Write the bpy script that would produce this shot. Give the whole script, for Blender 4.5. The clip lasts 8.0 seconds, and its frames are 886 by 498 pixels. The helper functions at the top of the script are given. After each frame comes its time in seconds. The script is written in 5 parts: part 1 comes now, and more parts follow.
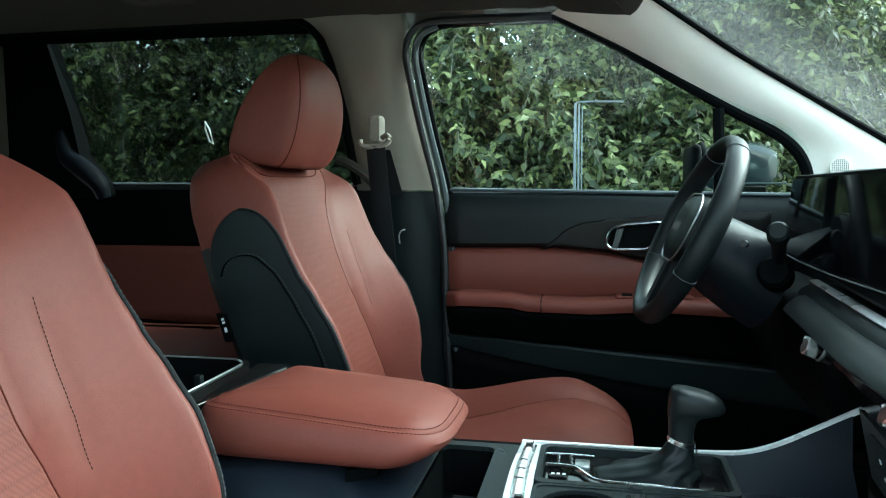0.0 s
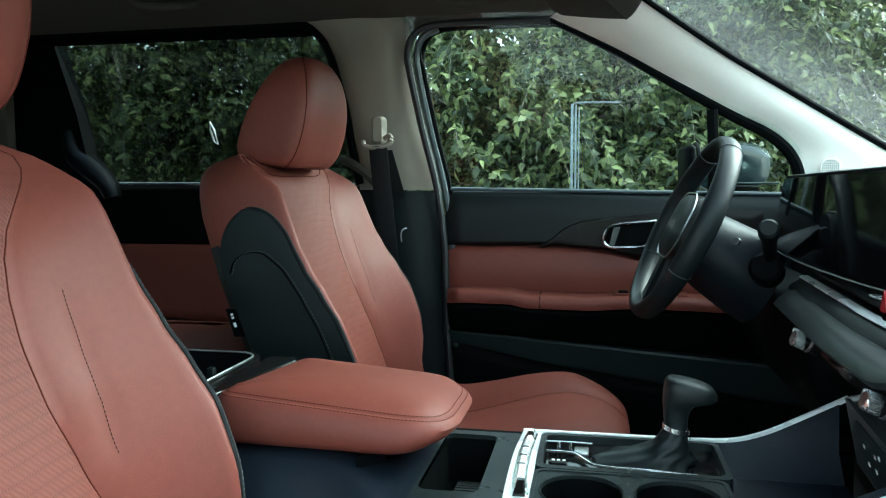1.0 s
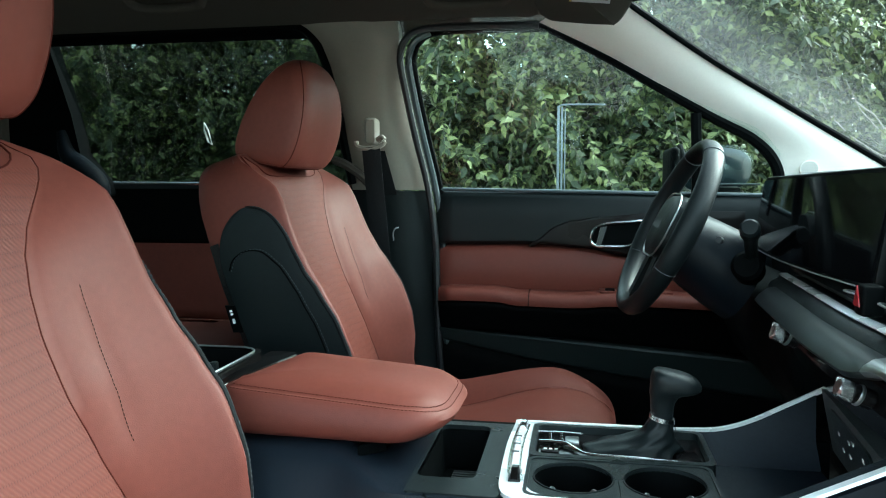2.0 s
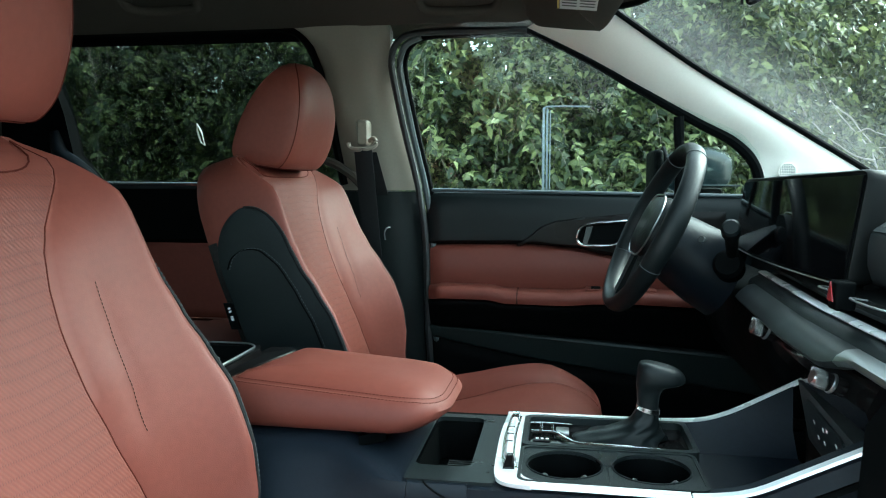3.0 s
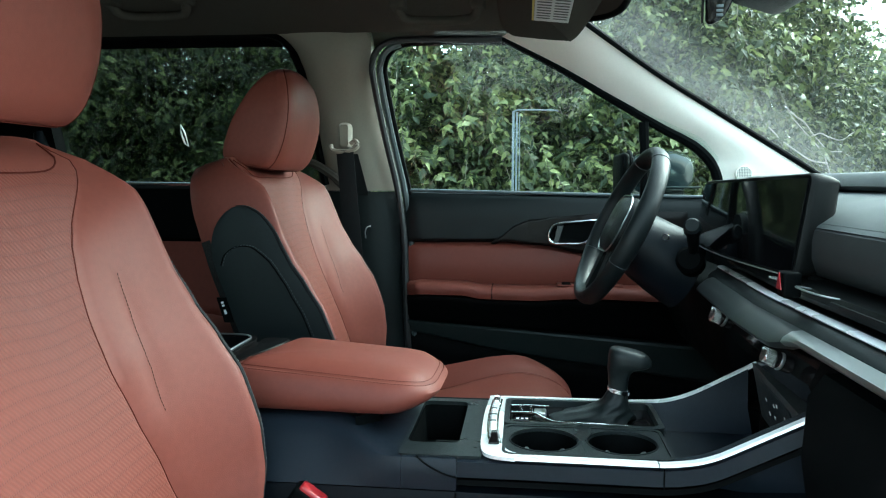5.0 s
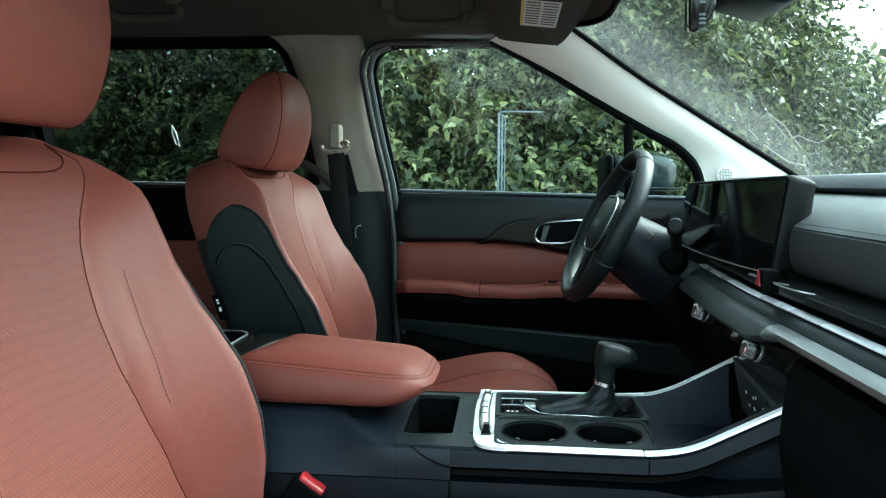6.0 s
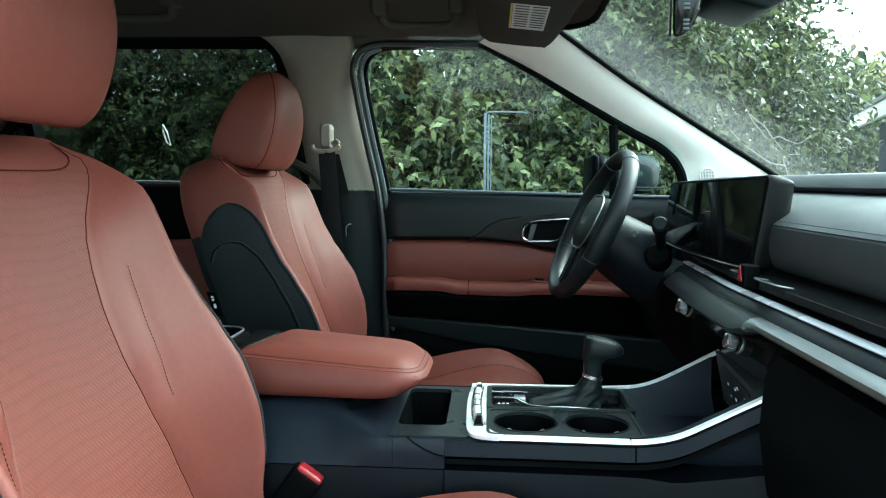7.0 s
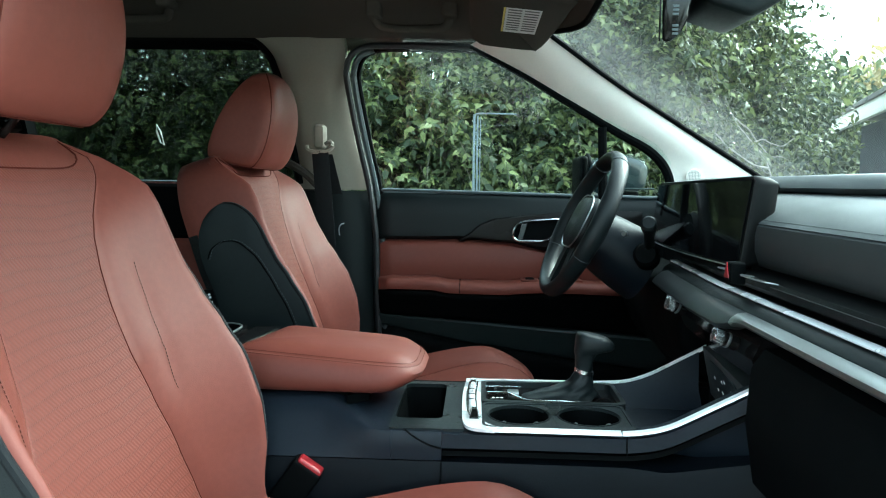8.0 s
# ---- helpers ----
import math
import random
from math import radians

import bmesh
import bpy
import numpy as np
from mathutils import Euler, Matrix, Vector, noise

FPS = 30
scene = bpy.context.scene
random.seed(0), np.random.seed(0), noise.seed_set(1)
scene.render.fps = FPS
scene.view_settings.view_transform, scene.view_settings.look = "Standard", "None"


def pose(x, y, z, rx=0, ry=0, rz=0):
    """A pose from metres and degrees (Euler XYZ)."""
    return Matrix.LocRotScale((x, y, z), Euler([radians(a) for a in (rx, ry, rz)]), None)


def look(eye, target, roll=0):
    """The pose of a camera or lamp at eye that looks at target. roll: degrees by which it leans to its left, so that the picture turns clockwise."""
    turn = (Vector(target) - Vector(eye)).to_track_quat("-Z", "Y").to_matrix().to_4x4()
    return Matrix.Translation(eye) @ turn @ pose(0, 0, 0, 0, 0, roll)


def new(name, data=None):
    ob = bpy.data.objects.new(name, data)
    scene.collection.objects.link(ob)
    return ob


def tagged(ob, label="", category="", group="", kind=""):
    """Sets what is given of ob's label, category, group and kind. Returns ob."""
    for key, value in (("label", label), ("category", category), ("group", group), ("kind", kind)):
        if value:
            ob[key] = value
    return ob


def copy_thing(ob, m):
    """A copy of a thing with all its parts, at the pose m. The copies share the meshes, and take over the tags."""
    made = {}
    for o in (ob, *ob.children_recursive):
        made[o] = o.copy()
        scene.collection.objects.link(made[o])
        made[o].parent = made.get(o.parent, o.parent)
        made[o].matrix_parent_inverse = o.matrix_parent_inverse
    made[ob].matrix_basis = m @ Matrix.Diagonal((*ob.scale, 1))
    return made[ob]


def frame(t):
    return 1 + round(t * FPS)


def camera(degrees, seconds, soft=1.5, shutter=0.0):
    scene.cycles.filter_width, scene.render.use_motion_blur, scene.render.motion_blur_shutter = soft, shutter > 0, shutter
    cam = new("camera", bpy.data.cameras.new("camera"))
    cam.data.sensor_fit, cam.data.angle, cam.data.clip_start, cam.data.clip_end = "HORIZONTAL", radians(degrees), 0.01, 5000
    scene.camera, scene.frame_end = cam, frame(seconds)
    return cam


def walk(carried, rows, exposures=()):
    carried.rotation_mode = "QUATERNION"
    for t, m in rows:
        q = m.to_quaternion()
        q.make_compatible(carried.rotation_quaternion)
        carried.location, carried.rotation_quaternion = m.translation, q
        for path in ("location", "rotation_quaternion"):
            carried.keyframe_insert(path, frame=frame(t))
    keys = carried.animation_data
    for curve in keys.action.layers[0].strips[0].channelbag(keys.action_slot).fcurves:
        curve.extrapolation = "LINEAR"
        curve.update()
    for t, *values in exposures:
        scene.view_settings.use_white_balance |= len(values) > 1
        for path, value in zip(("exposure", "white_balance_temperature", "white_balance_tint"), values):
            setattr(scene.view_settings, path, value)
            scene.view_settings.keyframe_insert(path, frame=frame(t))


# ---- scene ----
cam = camera(61.3, 8.0, 1.1)
PATH = [
    (0, (0.609, -0.963, 1.16), (0.206, 0.987, 0.979), -0.3),
    (0.5, (0.608, -0.985, 1.159), (0.206, 0.966, 0.979), -0.3),
    (1, (0.606, -1.007, 1.159), (0.213, 0.946, 0.978), -0.3),
    (1.5, (0.602, -1.029, 1.159), (0.228, 0.927, 0.978), -0.2),
    (3, (0.586, -1.098, 1.162), (0.279, 0.87, 0.981), -0.0),
    (3.5, (0.581, -1.122, 1.162), (0.295, 0.849, 0.981), 0.1),
    (4, (0.575, -1.147, 1.162), (0.314, 0.827, 0.981), 0.2),
    (4.5, (0.57, -1.17, 1.162), (0.332, 0.808, 0.982), 0.2),
    (6, (0.553, -1.231, 1.162), (0.383, 0.753, 0.985), 0.4),
    (6.5, (0.547, -1.249, 1.162), (0.398, 0.737, 0.984), 0.5),
    (7, (0.541, -1.267, 1.161), (0.414, 0.721, 0.983), 0.5),
    (7.5, (0.533, -1.284, 1.159), (0.426, 0.706, 0.984), 0.6),
    (8, (0.526, -1.299, 1.158), (0.437, 0.691, 0.984), 0.7),
]
walk(cam, [(t, look(e, g, r)) for t, e, g, r in PATH], [(0.0, 0.63, 5580, -13), (8.0, 0.70, 5580, -13)])

# ---- world, sun, exposure ----
world = bpy.data.worlds.new("sky_world")
scene.world = world
world.use_nodes = True
wn = world.node_tree.nodes
sky = wn.new("ShaderNodeTexSky")
sky.sky_type = "NISHITA"
sky.sun_disc = False
sky.sun_elevation = radians(38)
sky.sun_rotation = radians(63)
sky.air_density = 1.0
sky.dust_density = 2.5
wn["Background"].inputs["Strength"].default_value = 0.15
haze = wn.new("ShaderNodeHueSaturation")
haze.inputs["Saturation"].default_value, haze.inputs["Value"].default_value = 0.30, 5.6
world.node_tree.links.new(sky.outputs[0], haze.inputs["Color"])
world.node_tree.links.new(haze.outputs[0], wn["Background"].inputs["Color"])
sun_data = bpy.data.lights.new("sun", "SUN")
sun_data.energy = 1.9
sun_data.angle = radians(50)
sun_data.color = (1.0, 0.97, 0.92)
sun = new("sun", sun_data)
sun.matrix_world = look((7.0, 3.1, 6.2), (0.9, 0.0, 1.1))


# ---- materials ----
def material(name, color, rough=0.5, metal=0.0, vary=0.12, scale=8.0, grain=0.0, grain_scale=900.0, spec=0.5, coat=0.0, rough_vary=0.08):
    """A surface with colour variation at two scales, uneven gloss and a fine relief."""
    m = bpy.data.materials.new(name)
    m.use_nodes = True
    n, l = m.node_tree.nodes, m.node_tree.links
    b = n["Principled BSDF"]
    co = n.new("ShaderNodeTexCoord")
    big = n.new("ShaderNodeTexNoise")
    big.inputs["Scale"].default_value, big.inputs["Detail"].default_value = scale, 6.0
    fine = n.new("ShaderNodeTexNoise")
    fine.inputs["Scale"].default_value, fine.inputs["Detail"].default_value = scale * 22, 3.0
    add = n.new("ShaderNodeMath")
    add.operation = "ADD"
    half = n.new("ShaderNodeMath")
    half.operation, half.inputs[1].default_value = "MULTIPLY", 0.5
    ramp = n.new("ShaderNodeMapRange")
    ramp.inputs["From Min"].default_value, ramp.inputs["From Max"].default_value = 0.3, 0.7
    ramp.inputs["To Min"].default_value, ramp.inputs["To Max"].default_value = 1 - vary, 1 + vary
    mul = n.new("ShaderNodeVectorMath")
    mul.operation = "SCALE"
    mul.inputs[0].default_value = color
    rr = n.new("ShaderNodeMapRange")
    rr.inputs["From Min"].default_value, rr.inputs["From Max"].default_value = 0.3, 0.7
    rr.inputs["To Min"].default_value, rr.inputs["To Max"].default_value = max(rough - rough_vary, 0.02), min(rough + rough_vary, 1)
    l.new(co.outputs["Object"], big.inputs["Vector"])
    l.new(co.outputs["Object"], fine.inputs["Vector"])
    l.new(big.outputs["Fac"], add.inputs[0])
    l.new(fine.outputs["Fac"], add.inputs[1])
    l.new(add.outputs[0], half.inputs[0])
    l.new(half.outputs[0], ramp.inputs["Value"])
    l.new(ramp.outputs[0], mul.inputs["Scale"])
    l.new(mul.outputs[0], b.inputs["Base Color"])
    l.new(big.outputs["Fac"], rr.inputs["Value"])
    l.new(rr.outputs[0], b.inputs["Roughness"])
    b.inputs["Metallic"].default_value = metal
    b.inputs["Specular IOR Level"].default_value = spec
    b.inputs["Coat Weight"].default_value = coat
    if grain:
        cell = n.new("ShaderNodeTexVoronoi")
        cell.inputs["Scale"].default_value = grain_scale
        bump = n.new("ShaderNodeBump")
        bump.inputs["Strength"].default_value, bump.inputs["Distance"].default_value = grain, 0.0006
        l.new(co.outputs["Object"], cell.inputs["Vector"])
        l.new(cell.outputs["Distance"], bump.inputs["Height"])
        l.new(bump.outputs[0], b.inputs["Normal"])
    return m


RED = (0.136, 0.0368, 0.0265)
leather = material("red_brown_leather", RED, 0.50, vary=0.09, scale=5, grain=0.16, grain_scale=900, spec=0.23)
dark_leather = material("black_leather", (0.0065, 0.0092, 0.0100), 0.42, vary=0.15, grain=0.3, grain_scale=700, spec=0.24)
black_plastic = material("black_soft_plastic", (0.0045, 0.0070, 0.0076), 0.38, vary=0.15, grain=0.3, grain_scale=1200, spec=0.20)
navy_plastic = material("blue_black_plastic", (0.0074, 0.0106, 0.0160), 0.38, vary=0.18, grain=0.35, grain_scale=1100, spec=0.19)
# the same blue-black plastic, darkened as the shaded lower side of the console
navy_shaded = material("shaded_blue_black_plastic", (0.0028, 0.0042, 0.0062), 0.42, vary=0.18, grain=0.35, grain_scale=1100, spec=0.10)
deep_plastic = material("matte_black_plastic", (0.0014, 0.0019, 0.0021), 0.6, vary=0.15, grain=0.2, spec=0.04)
gloss_black = material("piano_black", (0.006, 0.0055, 0.0055), 0.12, vary=0.05, spec=0.30, rough_vary=0.02)
chrome = material("satin_chrome", (0.82, 0.84, 0.85), 0.22, metal=1.0, vary=0.04, rough_vary=0.05)
silver = material("brushed_silver", (0.44, 0.46, 0.46), 0.34, metal=1.0, vary=0.02, rough_vary=0.02)
# One beige trim in two tones: lit front pillar brightened, shaded pillars darkened.
lit_beige = material("lit_beige", (0.86, 0.825, 0.75), 0.5, vary=0.03, grain=0.12, grain_scale=1000, spec=0.4)
shaded_beige = material("shaded_beige", (0.25, 0.226, 0.186), 0.55, vary=0.05, grain=0.25, grain_scale=1000, spec=0.3)
# grey-beige cloth, its colour lowered to hold the shade under the roof
headliner_cloth = material("shaded_headliner_cloth", (0.066, 0.059, 0.049), 0.95, vary=0.08, grain=0.5, grain_scale=1500, spec=0.1)
carpet = material("black_carpet", (0.005, 0.005, 0.0055), 0.95, vary=0.25, grain=0.6, grain_scale=500, spec=0.1)
rubber = material("black_rubber", (0.012, 0.013, 0.014), 0.5, vary=0.1)
seal_grey = material("grey_blue_door_seal", (0.05, 0.065, 0.07), 0.35, vary=0.1)
dash_soft = material("dark_grey_soft_dash_skin", (0.054, 0.061, 0.062), 0.44, vary=0.06, grain=0.25, grain_scale=1200, spec=0.6)
# same dash skin, darkened because less light reaches it below the stitching
dash_shaded = material("shaded_soft_dash_face", (0.030, 0.034, 0.035), 0.46, vary=0.08, grain=0.25, grain_scale=1200, spec=0.35)
pillar_black = material("dull_black_pillar_plastic", (0.0060, 0.0092, 0.0098), 0.45, vary=0.15, grain=0.3, grain_scale=1100, spec=0.18)
screen_black = material("black_display_case", (0.004, 0.0045, 0.0045), 0.45, vary=0.1, grain=0.2, grain_scale=1200, spec=0.12)
socket_grey = material("dark_grey_socket_plastic", (0.045, 0.052, 0.052), 0.5, vary=0.12, grain=0.3, grain_scale=1100, spec=0.4)
plate_grey = material("charcoal_console_plastic", (0.013, 0.017, 0.018), 0.34, vary=0.12, grain=0.25, grain_scale=1100, spec=0.25)
lid_grey = material("grey_green_door_plastic", (0.014, 0.020, 0.020), 0.5, vary=0.15, grain=0.3, grain_scale=1000, spec=0.22)
dark_silver = material("dark_brushed_silver", (0.050, 0.056, 0.058), 0.30, metal=0.6, vary=0.02, scale=9, rough_vary=0.02)
silver_paint = material("light_silver_paint", (0.86, 0.88, 0.88), 0.30, metal=0.3, vary=0.05)
webbing = material("black_belt_webbing", (0.012, 0.013, 0.014), 0.7, vary=0.2, grain=0.6, grain_scale=1500, spec=0.1)
red_plastic = material("red_plastic", (0.27, 0.012, 0.018), 0.35, vary=0.05)
surround_black = material("dark_brown_black_trim", (0.0060, 0.0052, 0.0050), 0.28, vary=0.1, spec=0.13)
column_black = material("black_column_plastic", (0.0052, 0.0080, 0.0115), 0.42, vary=0.12, grain=0.2, grain_scale=1100, spec=0.16)
white_print = material("white_print", (0.75, 0.76, 0.76), 0.6, vary=0.03)
grey_print = material("grey_print", (0.09, 0.095, 0.095), 0.6, vary=0.03)
yellow_print = material("yellow_print", (0.75, 0.6, 0.12), 0.6, vary=0.03)
thread_dark = material("dark_thread", (0.034, 0.012, 0.010), 0.9, vary=0.1, spec=0.05)
thread_red = material("red_brown_thread", (0.062, 0.014, 0.010), 0.9, vary=0.1, spec=0.05)
thread_grey = material("grey_thread", (0.085, 0.095, 0.10), 0.9, vary=0.1, spec=0.05)
thread_lid = material("warm_brown_thread", (0.075, 0.020, 0.014), 0.9, vary=0.1, spec=0.05)
car_paint = material("dark_blue_grey_car_paint", (0.025, 0.04, 0.048), 0.25, metal=0.0, vary=0.05, coat=1.0)
screen_glass = material("black_screen_glass", (0.002, 0.002, 0.0025), 0.06, vary=0.02, spec=0.22, rough_vary=0.02)


def perforated_leather():
    """Red-brown leather embossed with wavy bands of slanting dashes and rows of pinholes, laid out on the UVs in metres."""
    m = leather.copy()
    m.name = "perforated_red_brown_leather"
    n, l = m.node_tree.nodes, m.node_tree.links
    b = n["Principled BSDF"]

    def calc(op, a, c=None):
        node = n.new("ShaderNodeMath")
        node.operation = op
        for k, v in enumerate((a, c)):
            if v is not None:
                if isinstance(v, float):
                    node.inputs[k].default_value = v
                else:
                    l.new(v, node.inputs[k])
        return node.outputs[0]

    uv = n.new("ShaderNodeTexCoord")
    xyz = n.new("ShaderNodeSeparateXYZ")
    l.new(uv.outputs["UV"], xyz.inputs[0])
    u, v = xyz.outputs[0], xyz.outputs[1]
    wavy = calc("ADD", v, calc("MULTIPLY", calc("SINE", calc("MULTIPLY", u, 42.0)), 0.0022))
    band = calc("ABSOLUTE", calc("SINE", calc("MULTIPLY", wavy, math.pi / 0.0145)))
    dash = calc("SINE", calc("MULTIPLY", calc("ADD", u, calc("MULTIPLY", wavy, 0.75)), math.tau / 0.0062))
    relief = calc("MULTIPLY", calc("POWER", band, 0.6), calc("MULTIPLY", calc("ADD", dash, 1.0), 0.5))
    pin = calc("SINE", calc("MULTIPLY", u, math.tau / 0.0032))
    seam = calc("POWER", calc("SUBTRACT", 1.0, band), 4.0)
    hole = calc("MULTIPLY", seam, calc("MAXIMUM", pin, 0.0))
    bump = n.new("ShaderNodeBump")
    bump.inputs["Strength"].default_value, bump.inputs["Distance"].default_value = 0.35, 0.0006
    old = b.inputs["Normal"].links[0].from_socket
    l.new(calc("SUBTRACT", relief, hole), bump.inputs["Height"])
    l.new(old, bump.inputs["Normal"])
    l.new(bump.outputs[0], b.inputs["Normal"])
    src = b.inputs["Base Color"].links[0].from_socket
    mix = n.new("ShaderNodeMix")
    mix.data_type = "RGBA"
    mix.blend_type = "MULTIPLY"
    mix.inputs["B"].default_value = (0.62, 0.58, 0.58, 1)
    l.new(calc("MINIMUM", calc("ADD", calc("MULTIPLY", calc("SUBTRACT", 1.0, relief), 0.36), hole), 1.0), mix.inputs["Factor"])
    l.new(src, mix.inputs["A"])
    l.new(mix.outputs["Result"], b.inputs["Base Color"])
    return m


perforated = perforated_leather()


def thin_glass(name, tint, rough=0.0, dust=0.0, dust_scale=3.0):
    """Clear sheet glass: it lets light straight through, mirrors by Fresnel and may carry a film of dust."""
    m = bpy.data.materials.new(name)
    m.use_nodes = True
    n, l = m.node_tree.nodes, m.node_tree.links
    n.remove(n["Principled BSDF"])
    clear = n.new("ShaderNodeBsdfTransparent")
    clear.inputs["Color"].default_value = (*tint, 1)
    gloss = n.new("ShaderNodeBsdfGlossy")
    gloss.inputs["Roughness"].default_value = rough
    facing = n.new("ShaderNodeLayerWeight")
    facing.inputs["Blend"].default_value = 0.5
    power = n.new("ShaderNodeMath")
    power.operation, power.inputs[1].default_value = "POWER", 5.0
    fres = n.new("ShaderNodeMapRange")
    fres.inputs["To Min"].default_value, fres.inputs["To Max"].default_value = 0.022, 1.0
    l.new(facing.outputs["Facing"], power.inputs[0])
    l.new(power.outputs[0], fres.inputs["Value"])
    mix = n.new("ShaderNodeMixShader")
    l.new(fres.outputs[0], mix.inputs["Fac"])
    l.new(clear.outputs[0], mix.inputs[1])
    l.new(gloss.outputs[0], mix.inputs[2])
    last = mix
    if dust:
        film = n.new("ShaderNodeBsdfTranslucent")
        film.inputs["Color"].default_value = (0.9, 0.92, 0.9, 1)
        co = n.new("ShaderNodeTexCoord")
        noi = n.new("ShaderNodeTexNoise")
        noi.inputs["Scale"].default_value, noi.inputs["Detail"].default_value = dust_scale, 1.0
        rng = n.new("ShaderNodeMapRange")
        rng.inputs["From Min"].default_value, rng.inputs["From Max"].default_value = 0.42, 0.68
        rng.inputs["To Min"].default_value, rng.inputs["To Max"].default_value = dust * 0.6, dust
        l.new(co.outputs["Object"], noi.inputs["Vector"])
        l.new(noi.outputs["Fac"], rng.inputs["Value"])
        # the film stays outside the wiped area, along the pillar
        dist = n.new("ShaderNodeVectorMath")
        dist.operation, dist.inputs[1].default_value = "DOT_PRODUCT", (-0.29, 1.0, 0.0)
        edge = n.new("ShaderNodeMapRange")
        edge.interpolation_type = "SMOOTHSTEP"
        edge.inputs["From Min"].default_value, edge.inputs["From Max"].default_value = 0.20, 0.43
        edge.inputs["To Min"].default_value, edge.inputs["To Max"].default_value = 0.15, 1.7
        both = n.new("ShaderNodeMath")
        both.operation = "MULTIPLY"
        l.new(co.outputs["Object"], dist.inputs[0])
        l.new(dist.outputs["Value"], edge.inputs["Value"])
        l.new(edge.outputs[0], both.inputs[0])
        l.new(rng.outputs[0], both.inputs[1])
        last = n.new("ShaderNodeMixShader")
        l.new(both.outputs[0], last.inputs["Fac"])
        l.new(mix.outputs[0], last.inputs[1])
        l.new(film.outputs[0], last.inputs[2])
    l.new(last.outputs[0], n["Material Output"].inputs["Surface"])
    return m


side_glass = thin_glass("side_window_glass", (0.9, 0.95, 0.92))
tinted_glass = thin_glass("tinted_rear_glass", (0.34, 0.37, 0.355))
front_glass = thin_glass("dusty_windshield_glass", (0.9, 0.95, 0.92), dust=0.030, dust_scale=0.9)


# ---- mesh tools ----
def thing(name, place=(0, 0, 0), label="", category="", group="", kind=""):
    ob = new(name)
    ob.empty_display_size = 0.05
    ob.location = place
    return tagged(ob, label, category, group, kind)


def finish(bm, mat, smooth=40):
    bmesh.ops.recalc_face_normals(bm, faces=bm.faces[:])
    me = bpy.data.meshes.new("mesh")
    bm.to_mesh(me)
    bm.free()
    me.materials.append(mat)
    if smooth:
        me.shade_smooth()
        me.set_sharp_from_angle(angle=radians(smooth))
    return me


def part(name, bm, mat, parent, label="", smooth=40):
    """Links a bmesh, given in world coordinates, as one mesh under a thing or a part."""
    me = finish(bm, mat, smooth)
    me.name = name
    ob = new(name, me)
    ob.parent = parent
    if parent.type == "EMPTY":
        ob.matrix_parent_inverse = Matrix.Translation(-Vector(parent.location))
    if label:
        ob["label"] = label
    return ob


def whole(name, bm, mat, label="", category="", group="", kind="", smooth=40):
    me = finish(bm, mat, smooth)
    me.name = name
    return tagged(new(name, me), label, category, group, kind)


def lerp(table, t):
    """Smooth value at t from a short table of (t, value)."""
    if t <= table[0][0]:
        return table[0][1]
    for (a, va), (b, vb) in zip(table, table[1:]):
        if t <= b:
            f = (t - a) / (b - a)
            return va + (vb - va) * (f * f * (3 - 2 * f) * 0.5 + f * 0.5)
    return table[-1][1]


def soft(table, x, r=0.018):
    """Value at x of a broken line of (x, value), with its corners rounded over r."""
    xs, vs = [p[0] for p in table], [p[1] for p in table]
    return float(np.mean(np.interp(np.linspace(x - r, x + r, 9), xs, vs)))


def curve_points(pts, n):
    """n points on a Catmull-Rom curve through pts."""
    p = [Vector(q) for q in pts]
    p = [p[0] * 2 - p[1]] + p + [p[-1] * 2 - p[-2]]
    segs, out = len(p) - 3, []
    for i in range(n):
        f = i / (n - 1) * segs
        k = min(int(f), segs - 1)
        u = f - k
        a, b, c, d = p[k:k + 4]
        out.append(0.5 * ((2 * b) + (c - a) * u + (2 * a - 5 * b + 4 * c - d) * u * u + (3 * b - a - 3 * c + d) * u ** 3))
    return out


def closed_curve(pts, n):
    """n points on a closed Catmull-Rom curve through pts."""
    m, out = len(pts), []
    for i in range(n):
        f = i / n * m
        k = int(f)
        u = f - k
        a, b, c, d = (Vector(pts[(k + j) % m]) for j in (-1, 0, 1, 2))
        out.append(0.5 * ((2 * b) + (c - a) * u + (2 * a - 5 * b + 4 * c - d) * u * u + (3 * b - a - 3 * c + d) * u ** 3))
    return out


def loft(rings, closed=True, caps=True, bm=None):
    bm = bm or bmesh.new()
    rows = [[bm.verts.new(p) for p in ring] for ring in rings]
    n = len(rows[0])
    for a, b in zip(rows, rows[1:]):
        for i in range(n if closed else n - 1):
            bm.faces.new((a[i], a[(i + 1) % n], b[(i + 1) % n], b[i]))
    if caps and closed:
        bm.faces.new(rows[0])
        bm.faces.new(rows[-1])
    return bm


